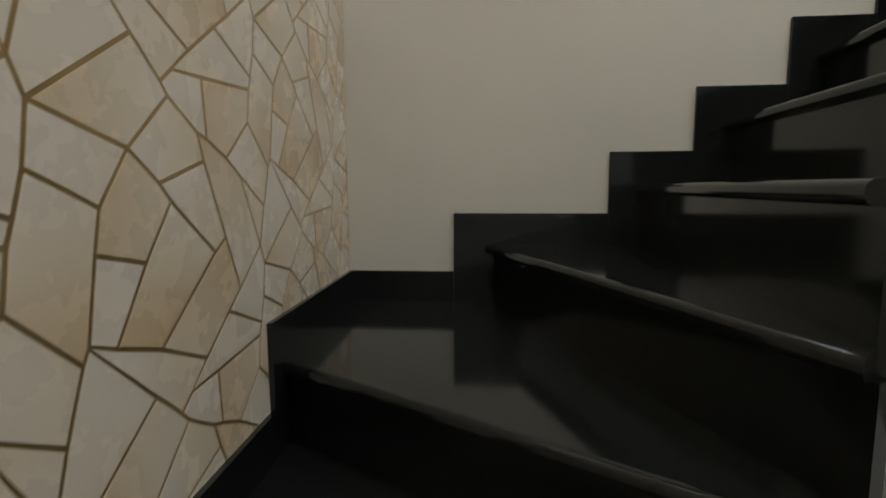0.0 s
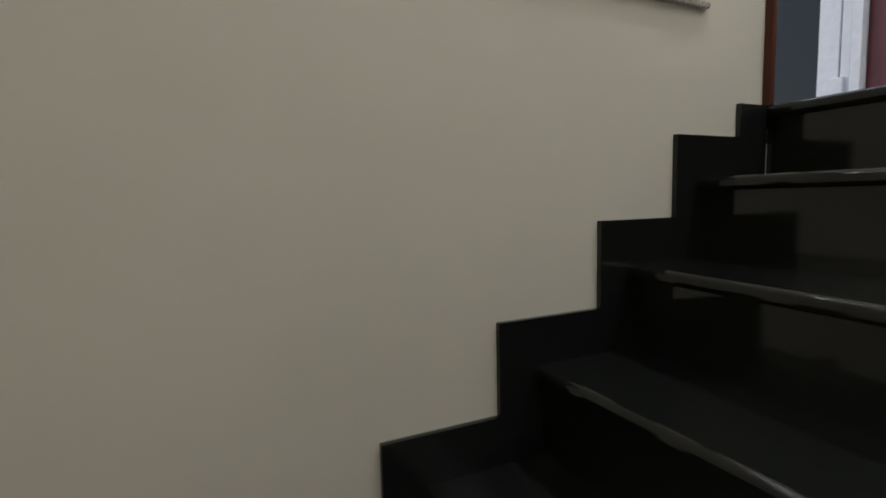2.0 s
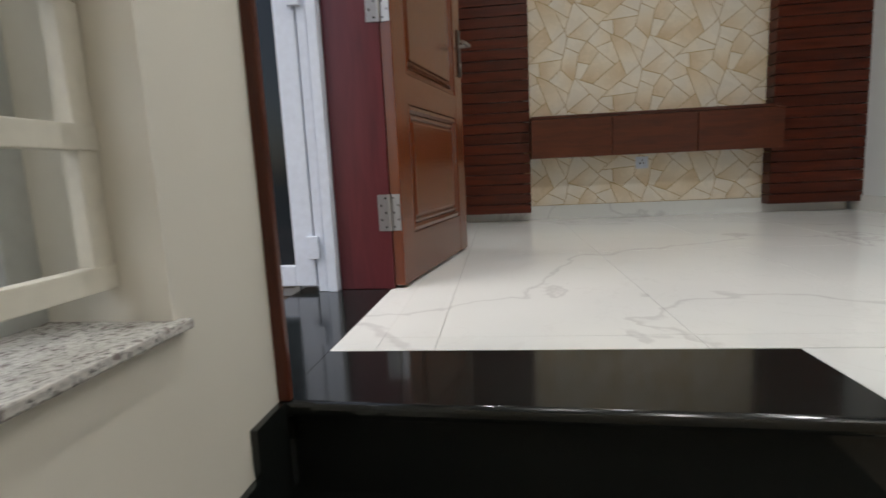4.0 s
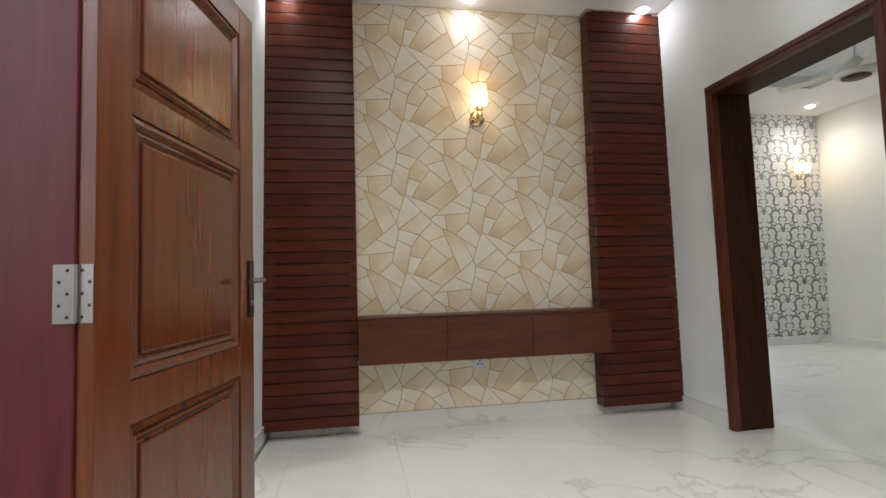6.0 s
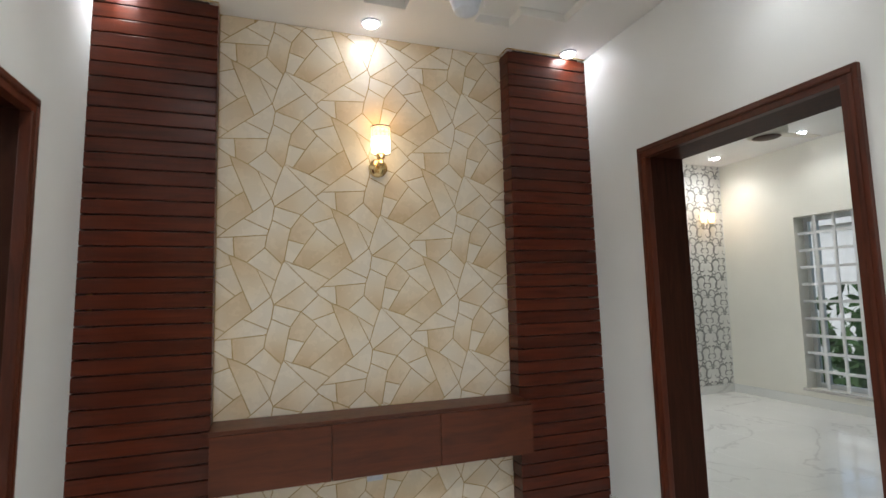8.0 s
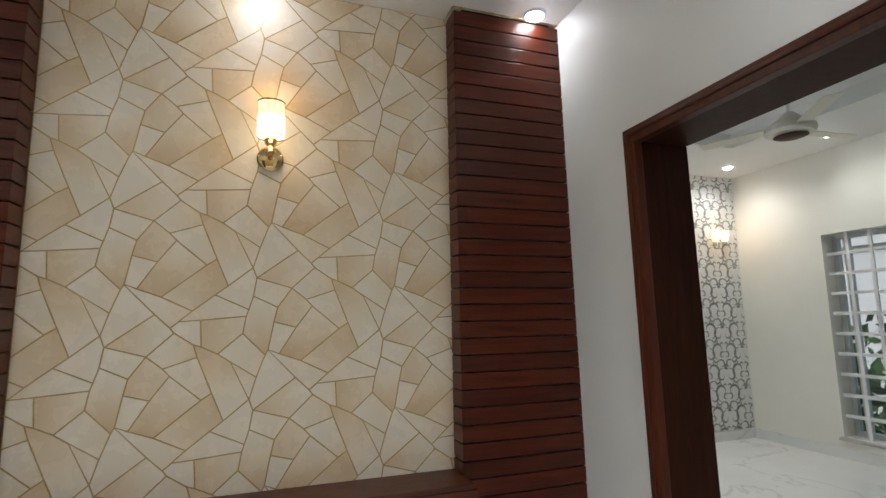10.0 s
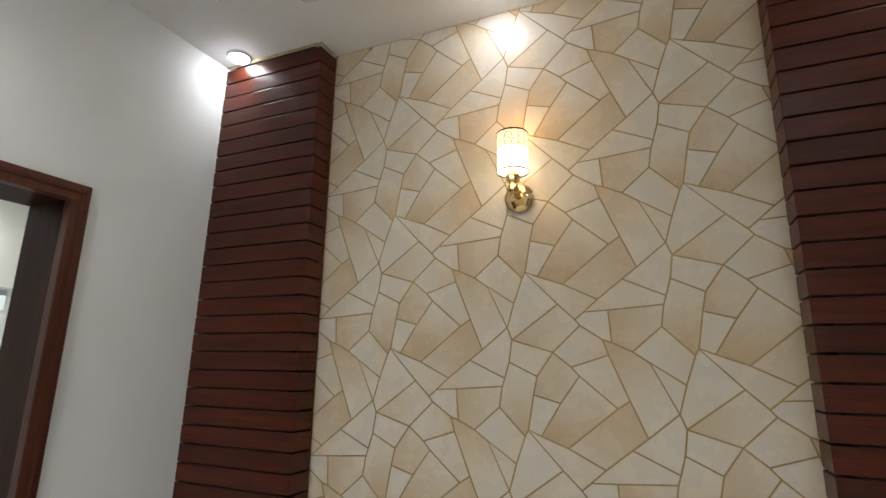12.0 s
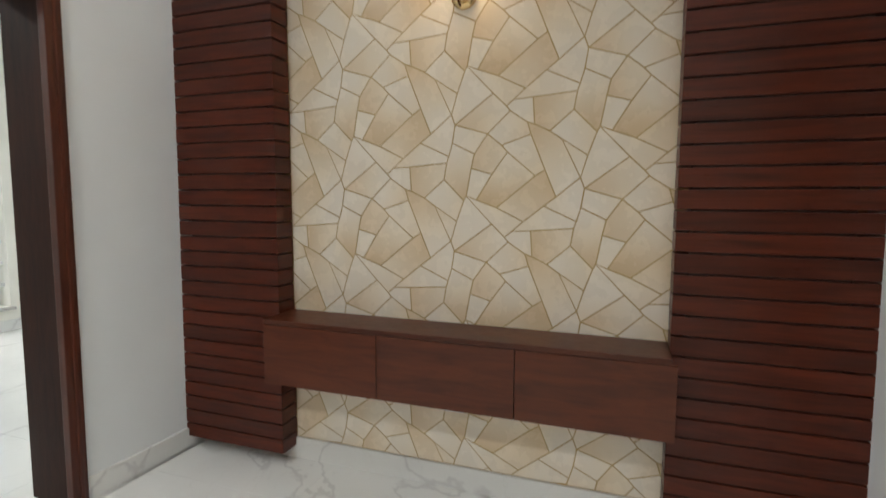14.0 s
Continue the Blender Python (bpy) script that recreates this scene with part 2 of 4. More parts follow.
def setting(name, bm, mat, label, category, m=None):
    return tagged(part(name, bm, mat, None, "", False, m), label, category, "", "structure")


# ---- plan ----
NORTH = pose(1.346, 1.618, 0, 0, 0, -1.6)      # the long wall beside stairs and lounge: u along it, v into it
TV_X, SOUTH_Y, CEIL_Z, STAIR_X = 4.54, -1.262, 2.87, -0.54
WALL, WALL_THIN = 0.30, 0.24
U0, U1 = -1.895, 3.20                            # ends of the long wall
WIN = (-1.70, -0.156, 0.229, 1.55)               # stair window: u, u, z, z
DOORWAY = (0.10, 1.035, -0.1, 2.10)
NORTHWAY = (1.64, 2.560, -0.1, 2.088)
SOUTHWAY = (2.845, 3.968, -0.1, 2.135)


def leaning(slope, z):
    """A wall slightly out of plumb: shifted by nothing at height z."""
    return Matrix(((1, 0, 0, 0), (0, 1, slope, -slope * z), (0, 0, 1, 0), (0, 0, 0, 1)))


SOUTH_LEAN = leaning(0.0152, 1.55)
NORTH_LEAN = NORTH @ leaning(-0.0135, 1.95)


def north_y(x):
    return 1.618 - math.tan(radians(1.6)) * (x - 1.346)


# long wall, in pieces round its openings
def wall_with_holes(name, u0, u1, z0, z1, v0, v1, holes, mat, label, m=None):
    bm = bmesh.new()
    u = u0
    for a, b, lo, hi in sorted(holes):
        if a - u > 0.001:
            box(u, a, v0, v1, z0, z1, bm=bm)
        if lo > z0 + 0.001:
            box(a, b, v0, v1, z0, lo, bm=bm)
        box(a, b, v0, v1, hi, z1, bm=bm)
        u = b
    box(u, u1, v0, v1, z0, z1, bm=bm)
    return setting(name, bm, mat, label, "wall", m)


wall_with_holes("wall_north_stairs", U0, 0.0995, -2.4, CEIL_Z, 0, WALL, [WIN], WARM_WALL, "painted plaster wall beside the stairs, warm-light tint in its colour", NORTH)
wall_with_holes("wall_north_landing", 0.0997, 1.3, -0.5, CEIL_Z + 0.2, 0, WALL, [DOORWAY], WHITE, "white painted plaster wall round the terrace door", NORTH)
wall_with_holes("wall_north", 1.3, U1 + 0.2, -0.5, CEIL_Z + 0.2, 0, WALL_THIN, [NORTHWAY], WHITE, "white painted plaster wall with a bedroom doorway", NORTH_LEAN)
wall_with_holes("wall_south", STAIR_X - 0.2, TV_X + 0.2, -2.4, CEIL_Z + 0.2, SOUTH_Y - WALL_THIN, SOUTH_Y, [SOUTHWAY], WHITE, "white painted plaster wall with a wide doorway", SOUTH_LEAN)
setting("wall_east", box(TV_X + 0.004, TV_X + 0.2, SOUTH_Y, north_y(TV_X), -0.3, CEIL_Z + 0.2), JOINT, "feature wall backing behind stone-print covering", "wall")
setting("wall_west", box(STAIR_X - 0.2, STAIR_X - 0.004, SOUTH_Y, 1.9, -2.4, CEIL_Z + 0.2), JOINT, "stair wall backing behind stone-print covering", "wall")


# ceiling with a stepped tray
def ceiling_mesh():
    bm = bmesh.new()
    ys = [-0.86, -0.58, -0.36, 0.04, 0.265, 0.665, 0.885, 1.185]
    x0, x1, x2 = 1.9, 4.06, 4.20
    low, high, top = CEIL_Z, CEIL_Z + 0.05, CEIL_Z + 0.2
    box(STAIR_X, x0, SOUTH_Y, 1.75, low, top, bm=bm)
    box(x2, TV_X + 0.1, SOUTH_Y, 1.75, low, top, bm=bm)
    box(x0, x2, SOUTH_Y, ys[0], low, top, bm=bm)
    box(x0, x2, ys[-1], 1.75, low, top, bm=bm)
    box(x0, x2, ys[0], ys[-1], high, top, bm=bm)
    for k in (0, 2, 4, 6):
        box(x1, x2, ys[k], ys[k + 1], low, high, bm=bm)
    return bm


setting("ceiling", ceiling_mesh(), CEIL, "white false ceiling with a stepped recessed tray", "ceiling")

# lower level that closes the stairwell
setting("floor_lower", box(STAIR_X - 0.2, 1.6, SOUTH_Y - 0.1, 1.9, -2.5, -2.4), BEIGE, "beige marble floor at the foot of the stairs", "floor")
setting("wall_under_landing", box(1.44, 1.6, SOUTH_Y, 0.50, -2.4, -0.14), WARM_WALL, "plaster face under the landing, warm-light tint in its colour", "wall")


# ---- side rooms ----
def side_room(tag, x0, x1, y0, y1, ceil, skip, hole, wall_label):
    """Walls of a room; skip names the side left to the lounge wall; hole is the window in the far side."""
    far = y0 if skip == "north" else y1
    out = -0.25 if skip == "north" else 0.25
    wall_with_holes("wall_" + tag + "_far", x0, x1, -0.3, ceil + 0.1, min(far, far + out), max(far, far + out), [hole], BEDWALL, wall_label)
    setting("wall_" + tag + "_east", box(x1, x1 + 0.2, y0, y1, -0.3, ceil + 0.1), WHITE, "white painted plaster wall", "wall")
    setting("wall_" + tag + "_west", box(x0 - 0.2, x0, y0, y1, -0.3, ceil + 0.1), WHITE, "white painted plaster wall", "wall")
    bm = bmesh.new()
    a, b, c, d, top = x0 + 1.2, 6.01, y0 + 0.98, y1 - 0.75, ceil + 0.24
    box(x0 - 0.2, a, y0, y1, ceil, top, bm=bm)
    box(b, x1 + 0.2, y0, y1, ceil, top, bm=bm)
    box(a, b, y0, c, ceil, top, bm=bm)
    box(a, b, d, y1, ceil, top, bm=bm)
    box(a, b, c, d, ceil + 0.14, top, bm=bm)
    setting("ceiling_" + tag, bm, CEIL, "white room ceiling with a recessed tray", "ceiling")


SOUTHWIN = (4.30, 5.93, 0.20, 2.17)
NORTHWIN = (3.95, 5.66, 0.23, 2.10)
side_room("bedroom_south", 1.2, 6.90, -5.17, SOUTH_Y - WALL_THIN, 3.02, "north", SOUTHWIN, "pale cream bedroom wall with a grilled window")
side_room("bedroom_north", 2.6, 6.90, 1.80, 5.0, 3.02, "south", NORTHWIN, "pale cream bedroom wall with a grilled window")


setting("wall_bedroom_south_near", box(TV_X + 0.2, 7.1, SOUTH_Y - WALL_THIN, SOUTH_Y - WALL_THIN + 0.18, -0.3, 3.12), WHITE, "white painted plaster wall", "wall")
setting("wall_bedroom_north_near", box(TV_X + 0.2, 7.1, 1.70, 1.80, -0.3, 3.12), WHITE, "white painted plaster wall", "wall")
setting("wall_bedroom_north_reveal", box(2.4, 2.6, 1.72, 1.80, -0.3, 3.12), WHITE, "white painted plaster wall end", "wall")

# ---- skirting ----
def skirting(name, x0, x1, y0, y1, m=None):
    setting(name, box(x0, x1, y0, y1, 0.0, 0.105, 0.002), MARBLE, "white marble skirting along the wall foot", "skirting", m)


skirting("baseboard_east", TV_X - 0.012, TV_X + 0.002, -1.25, 1.525)
skirting("baseboard_south", SOUTHWAY[1] + 0.002, TV_X - 0.013, SOUTH_Y, SOUTH_Y + 0.012, SOUTH_LEAN)
skirting("baseboard_south_west", 1.45, SOUTHWAY[0] - 0.002, SOUTH_Y, SOUTH_Y + 0.012, SOUTH_LEAN)
skirting("baseboard_north", NORTHWAY[1] + 0.002, U1 - 0.02, -0.012, 0.0, NORTH_LEAN)
skirting("baseboard_north_mid", DOORWAY[1] + 0.062, NORTHWAY[0] - 0.002, -0.012, 0.0, NORTH)
skirting("baseboard_bedroom_south", 1.2, 6.9, -5.17, -5.158)
skirting("baseboard_bedroom_north", 2.6, 6.9, 4.988, 5.0)
skirting("baseboard_bedroom_east", 6.888, 6.9, -5.157, -1.6)


# ---- door frames ----
def door_frame(name, a, b, top, v_front, v_back, m, label, slim=0.05, mat=None):
    """Wooden lining with a broad grooved face round an opening; u runs along the wall, v into it."""
    f = thing(name, label, "door frame", "", "structure")
    w, e = 0.05, 0.012
    front = v_front - e
    mat = mat or FRAME
    red = mat is REDFRAME
    face = 0.030 if red else 0.058
    for left in (True, False):
        u0, u1 = (a, a + slim) if left else (b - w, b)
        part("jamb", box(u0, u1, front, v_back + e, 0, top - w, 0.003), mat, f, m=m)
        if red and not left:
            continue
        u0, u1 = (a - 0.004, a + (slim * 0.6 if red else face)) if left else (b - face, b + 0.004)
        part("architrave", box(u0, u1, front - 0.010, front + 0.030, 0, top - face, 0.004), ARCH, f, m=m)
        if not red:
            u0, u1 = (a + 0.012, a + 0.030) if left else (b - 0.030, b - 0.012)
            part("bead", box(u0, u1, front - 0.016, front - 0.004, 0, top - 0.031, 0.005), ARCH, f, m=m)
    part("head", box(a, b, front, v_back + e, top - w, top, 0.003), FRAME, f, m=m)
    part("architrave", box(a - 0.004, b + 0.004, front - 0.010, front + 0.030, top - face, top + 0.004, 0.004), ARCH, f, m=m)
    if not red:
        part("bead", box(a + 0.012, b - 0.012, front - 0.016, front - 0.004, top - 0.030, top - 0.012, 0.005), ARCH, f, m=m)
    return f


# the wide doorway is the same frame, seen from the other side of the lounge
SOUTH = SOUTH_LEAN @ Matrix.Translation((0, SOUTH_Y, 0)) @ Matrix.Rotation(math.pi, 4, "Z")
door_frame("door_frame_north", NORTHWAY[0], NORTHWAY[1], NORTHWAY[3], 0, WALL_THIN, NORTH_LEAN, "dark mahogany lined doorway frame to a bedroom")
door_frame("door_frame_south", -SOUTHWAY[1], -SOUTHWAY[0], SOUTHWAY[3], 0, WALL_THIN, SOUTH, "dark mahogany lined wide doorway frame")
door_frame("door_frame_terrace", DOORWAY[0], DOORWAY[1], DOORWAY[3], 0, 0.172, NORTH, "red-brown wooden frame of the terrace door", 0.022, REDFRAME)


# ---- panelled door, opened against the long wall ----
def terrace_door():
    hinge = NORTH @ pose(0.992, -0.012, 0, 0, 0, -9.3)
    d = thing("panelled_door", "open brown wooden door with raised moulded panels", "door", at=hinge)
    w, h, th = 0.878, 2.008, 0.04
    z = 0.012
    rails = [(z, 0.185), (0.645, 0.748), (1.392, 1.462), (h - 0.105, h)]
    stile = 0.121
    part("stile", box(0, stile, -th, 0, z, h, 0.002), DOOR, d)
    part("stile", box(w - stile, w, -th, 0, z, h, 0.002), DOOR, d)
    for lo, hi in rails:
        part("rail", box(stile, w - stile, -th + 0.001, -0.001, lo, hi, 0.0015), DOOR, d)
    for (_, lo), (hi, _) in zip(rails, rails[1:]):
        p = part("panel", box(stile, w - stile, -th + 0.016, -0.016, lo, hi), DOOR, d)
        # moulding: four mitred strips in two steps on the shown face, and a raised field
        for inset, wide, deep in ((0.0, 0.030, 0.011), (0.030, 0.020, 0.005)):
            bm = bmesh.new()
            a0, a1, b0, b1 = stile + inset, w - stile - inset, lo + inset, hi - inset
            rings = []
            for off, y in ((0, -th + 0.016), (0.003, -th + 0.016 - deep), (wide * 0.55, -th + 0.013 - deep), (wide, -th + 0.016)):
                rings.append([bm.verts.new((x, y, zz)) for x, zz in ((a0 + off, b0 + off), (a1 - off, b0 + off), (a1 - off, b1 - off), (a0 + off, b1 - off))])
            for r0, r1 in zip(rings, rings[1:]):
                for k in range(4):
                    bm.faces.new((r0[k], r0[(k + 1) % 4], r1[(k + 1) % 4], r1[k]))
            bmesh.ops.recalc_face_normals(bm, faces=bm.faces)
            part("moulding", bm, DOOR, p)
        part("field", box(stile + 0.058, w - stile - 0.058, -th + 0.007, -th + 0.018, lo + 0.058, hi - 0.058, 0.005), DOOR, p)
    # lever handle with a long plate
    plate = part("handle_plate", box(w - 0.058, w - 0.012, -th - 0.007, -th, 0.847, 1.060, 0.003), BRONZE, d, "dark bronze handle plate")
    bm = tube([(w - 0.035, -th, 0.985), (w - 0.035, -th - 0.045, 0.985), (w - 0.040, -th - 0.055, 0.985), (w - 0.085, -th - 0.055, 0.983), (w - 0.150, -th - 0.052, 0.980)], 0.009)
    part("lever", bm, STEEL, plate, smooth=True)
    part("keyhole", lathe([(0.011, 0), (0.011, 0.003), (0.004, 0.004)], 16, m=pose(w - 0.035, -th - 0.007, 0.90, 90)), STEEL, plate)
    for hz in (0.27, 0.96, 1.68):
        hg = part("hinge", box(-0.002, 0.0, -th + 0.003, -0.002, hz - 0.063, hz + 0.063), STEEL, d, "brushed steel butt hinge")
        part("knuckle", lathe([(0.006, hz - 0.063), (0.006, hz + 0.063)], 12, m=pose(-0.006, -0.001, 0)), STEEL, hg, smooth=True)
        for k in range(5):
            part("screw", lathe([(0.004, 0), (0.003, 0.001)], 8, m=pose(-0.002, -th + (0.011 if k % 2 else 0.027), hz - 0.05 + k * 0.025, 0, -90)), BRONZE, hg)
    return d


terrace_door()
for hz in (0.27, 0.96, 1.68):
    h = part("hinge_leaf", box(0.9822, 0.9848, -0.012, 0.03, hz - 0.063, hz + 0.063), STEEL, None, m=NORTH)
    for k in range(5):
        part("screw", lathe([(0.004, 0), (0.003, 0.001)], 8, m=pose(0.9822, 0.002 + (0.016 if k % 2 else 0.0), hz - 0.05 + k * 0.025, 0, -90)), BRONZE, h, m=NORTH)
    tagged(h, "brushed steel hinge leaf on the door jamb", "hinge", "hinge leaves of the terrace door")


# ---- glazed terrace door behind it ----
def glazed_door():
    d = thing("glazed_door", "white plastic glazed door standing open to the terrace", "door", at=NORTH @ pose(0.98, 0.255, 0))
    part("door_post", box(-0.03, 0.055, -0.068, -0.034, 0.0, 2.04, 0.003), UPVC, d)
    part("door_post", box(-0.02, 0.055, -0.030, 0.004, 0.0, 2.04, 0.003), UPVC, d)
    w, h = 0.84, 2.02
    part("stile", box(-0.02, 0.03, 0.01, 0.085, 0.02, h, 0.004), UPVC, d)
    part("stile", box(-0.02, 0.03, w - 0.075, w, 0.02, h, 0.004), UPVC, d)
    part("bottom_rail", box(-0.02, 0.03, 0.085, w - 0.075, 0.02, 0.095, 0.004), UPVC, d)
    part("top_rail", box(-0.02, 0.03, 0.085, w - 0.075, h - 0.075, h, 0.004), UPVC, d)
    part("pane", box(0.0, 0.008, 0.085, w - 0.075, 0.095, h - 0.075), TINT, d, "dark reflective glass")
    for hz in (0.16, 1.0, 1.8):
        part("hinge", box(-0.034, -0.02, -0.012, 0.03, hz - 0.04, hz + 0.04, 0.003), UPVC, d)


glazed_door()
setting("threshold", box(DOORWAY[0] + 0.0, DOORWAY[1], 0.0, 0.34, -0.06, 0.0, 0.002), GRANITE, "polished black granite door threshold", "threshold", NORTH)


# ---- stairs ----
NOSES = [  # height, end at the outer wall, end at the inner side
    (0.0, (1.44, None), (1.385, 0.55)), (-0.19, (1.18, None), (1.09, 0.55)), (-0.39, (0.95, None), (0.82, 0.55)),
    (-0.59, (0.69, None), (0.63, 0.55)), (-0.79, (0.43, None), (0.35, 0.53)), (-0.99, (-0.07, None), (0.345, 0.50)),
    (-1.19, (None, 1.02), (0.34, 0.46)), (-1.39, (None, 0.68), (0.34, 0.22)), (-1.59, (None, 0.40), (0.34, -0.03)),
    (-1.79, (None, 0.12), (0.34, -0.28)), (-1.99, (None, -0.16), (0.34, -0.55)), (-2.19, (None, -0.44), (0.34, -0.82))]


def nose_ends(row, back=0.0):
    (wx, wy), inner = row[1], row[2]
    outer = Vector((wx, north_y(wx) + 0.0)) if wy is None else Vector((STAIR_X, wy))
    inner = Vector(inner)
    side = (outer - inner).normalized()
    step = Vector((side.y, -side.x)) * back            # towards the upper side
    return outer + step, inner + step


stairs = thing("staircase", "polished black granite winder staircase with rounded nosings", "stairs")
CORNER = (STAIR_X, north_y(STAIR_X))
for k in range(1, len(NOSES)):
    z = NOSES[k][0]
    (o0, i0), (o1, i1) = nose_ends(NOSES[k]), nose_ends(NOSES[k - 1], 0.03)
    outline = [o0, i0, i1, o1]
    if NOSES[k][1][0] is None and NOSES[k - 1][1][1] is None:
        outline = [o0, i0, i1, o1, Vector(CORNER)]
    part("tread", prism(outline, z - 0.032, z, 0.013), GRANITE, stairs)
    (r0, s0), (r1, s1) = nose_ends(NOSES[k], 0.028), nose_ends(NOSES[k - 1], 0.05)
    block = [r0, s0, s1, r1]
    if len(outline) == 5:
        block.append(Vector(CORNER))
    part("riser", prism(block, z - 0.32, z - 0.033), GRANITE, stairs)
# top nosing and landing strip
(o0, i0), _ = nose_ends(NOSES[0]), 0
part("landing_strip", prism([o0, i0 + Vector((0, 0.03)), Vector((1.702, 0.581)), Vector((1.705, north_y(1.705)))], -0.032, 0.0, 0.013), GRANITE, stairs)
(r0, s0) = nose_ends(NOSES[0], 0.028)
part("riser", prism([r0, s0, s0 + Vector((0.12, 0)), r0 + Vector((0.12, 0))], -0.30, -0.033), GRANITE, stairs)

# stepped skirting on the long wall
marks = [(-1.19, -0.54, -0.171), (-0.99, -0.171, 0.339), (-0.79, 0.339, 0.60), (-0.59, 0.60, 0.87), (-0.39, 0.87, 1.107), (-0.19, 1.107, 1.336), (0.0, 1.336, 1.447)]
for z, a, b in marks:
    top = z + 0.104 if z < 0 else 0.0
    part("skirting_tile", box(a - 1.346, b - 1.346 - 0.001, -0.013, 0.001, z - 0.3, top, 0.0015), GRANITE, stairs, m=NORTH)
for z, a, b in ((-1.19, 0.955, 1.66), (-1.39, 0.645, 0.955), (-1.59, 0.365, 0.645), (-1.79, 0.085, 0.365), (-1.99, -0.195, 0.085)):
    part("skirting_tile", box(STAIR_X, STAIR_X + 0.013, a, b, z - 0.25, z + 0.104, 0.0015), GRANITE, stairs)


# newel post at the landing
def newel_post():
    p = thing("newel_post", "black square stair post with chrome collar and clips", "post", at=pose(1.41, 0.553, 0))
    part("shaft", box(-0.02, 0.02, -0.02, 0.02, -0.24, 1.0, 0.003), BLACK, p)
    part("collar", box(-0.0215, 0.0215, -0.0215, 0.0215, 0.10, 0.235, 0.003), CHROME, p, "chrome collar")
    part("cap", box(-0.024, 0.024, -0.024, 0.024, 1.0, 1.02, 0.006), CHROME, p, "chrome cap")
    for z in (0.045, 0.27, 0.50, 0.73):
        c = part("clip", tube([(0.0, 0.015, z), (0.024, 0.022, z + 0.016), (0.048, 0.028, z + 0.034)], 0.0075), CHROME, p, "chrome rail clip", True)


newel_post()


# ---- stair window ----
def bars_grid(t, u0, u1, z0, z1, us, zs, w, d, v, mat, m):
    for u in us:
        part("bar", box(u - w / 2, u + w / 2, v, v + d, z0, z1, 0.002), mat, t, m=m)
    for z in zs:
        part("rail", box(u0, u1, v - 0.002, v + d - 0.004, z - w / 2, z + w / 2, 0.002), mat, t, m=m)


g = thing("window_grille", "cream painted steel bar grille in the stair window", "grille")
us = [-0.1735 - 0.157 * k for k in range(10)]
bars_grid(g, WIN[0] + 0.001, WIN[1] - 0.001, 0.278, WIN[3], us, [0.293 + 0.172 * k for k in range(8)], 0.031, 0.022, 0.070, GRILLE, NORTH)
s = setting("window_sill_stairs", box(WIN[0] - 0.03, WIN[1] + 0.018, -0.016, 0.24, 0.2165, 0.2305, 0.003), SILL, "speckled granite window sill with rounded edge", "sill", NORTH)
w1 = thing("window_stairs", "grey aluminium sliding window behind the grille", "window", "", "structure")
for a, b, z0, z1, v in ((WIN[0], WIN[1], 0.2305, 0.27, 0.18), (WIN[0], WIN[1], 1.50, 1.55, 0.18)):
    part("window_frame", box(a, b, v, v + 0.08, z0, z1, 0.002), ALU, w1, m=NORTH)
for a, b, v in ((-0.205, -0.155, 0.18), (-0.275, -0.235, 0.20), (-0.66, -0.60, 0.19), (-0.98, -0.92, 0.205), (WIN[0], WIN[0] + 0.05, 0.18)):
    part("window_stile", box(a, b, v, v + 0.04, 0.275, 1.50, 0.003), ALU, w1, m=NORTH)
pane = part("pane", box(WIN[0] + 0.05, -0.205, 0.218, 0.222, 0.275, 1.50), GLASS, w1, m=NORTH)
pane.visible_shadow = False


# ---- bedroom windows ----
def bedroom_window(name, x0, x1, z0, z1, y, out, label):
    """Grille near the inner face, sliding sashes near the outer one."""
    gr = thing("window_grille", "white painted square steel grille across the window", "grille", "bedroom window grilles")
    n, rows = round((x1 - x0) / 0.20), round((z1 - z0) / 0.205)
    yy = y + out * 0.07
    for k in range(1, n):
        x = x0 + (x1 - x0) * k / n
        part("bar", box(x - 0.016, x + 0.016, yy, yy + 0.018, z0, z1, 0.002), GRILLE_W, gr)
    for k in range(1, rows):
        z = z0 + (z1 - z0) * k / rows
        part("rail", box(x0, x1, yy - 0.003, yy + 0.015, z - 0.016, z + 0.016, 0.002), GRILLE_W, gr)
    wn_ = thing(name, label, "window", "", "structure")
    ya, yb = y + out * 0.16, y + out * 0.21
    for a, b, c, d in ((x0, x1, z0, z0 + 0.05), (x0, x1, z1 - 0.05, z1)):
        part("window_frame", box(a, b, ya, yb, c, d, 0.002), ALU, wn_)
    for a in (x0, x0 + 0.1, (x0 + x1) / 2 - 0.03, x1 - 0.15, x1 - 0.05):
        part("window_stile", box(a, a + 0.05, ya, yb, z0 + 0.05, z1 - 0.05, 0.002), ALU, wn_)
    p = part("pane", box(x0 + 0.05, x1 - 0.05, (ya + yb) / 2 - 0.002, (ya + yb) / 2 + 0.002, z0 + 0.05, z1 - 0.05), GLASS, wn_)
    p.visible_shadow = False
    setting(name + "_sill", box(x0 - 0.03, x1 + 0.03, y - out * 0.03, y + out * 0.2, z0 - 0.03, z0 - 0.001, 0.003), SILL, "grey granite window sill", "sill")


bedroom_window("window_south", *SOUTHWIN, -5.17, -1, "grey aluminium window of the south bedroom")
bedroom_window("window_north", *NORTHWIN, 5.0, 1, "grey aluminium window of the north bedroom")


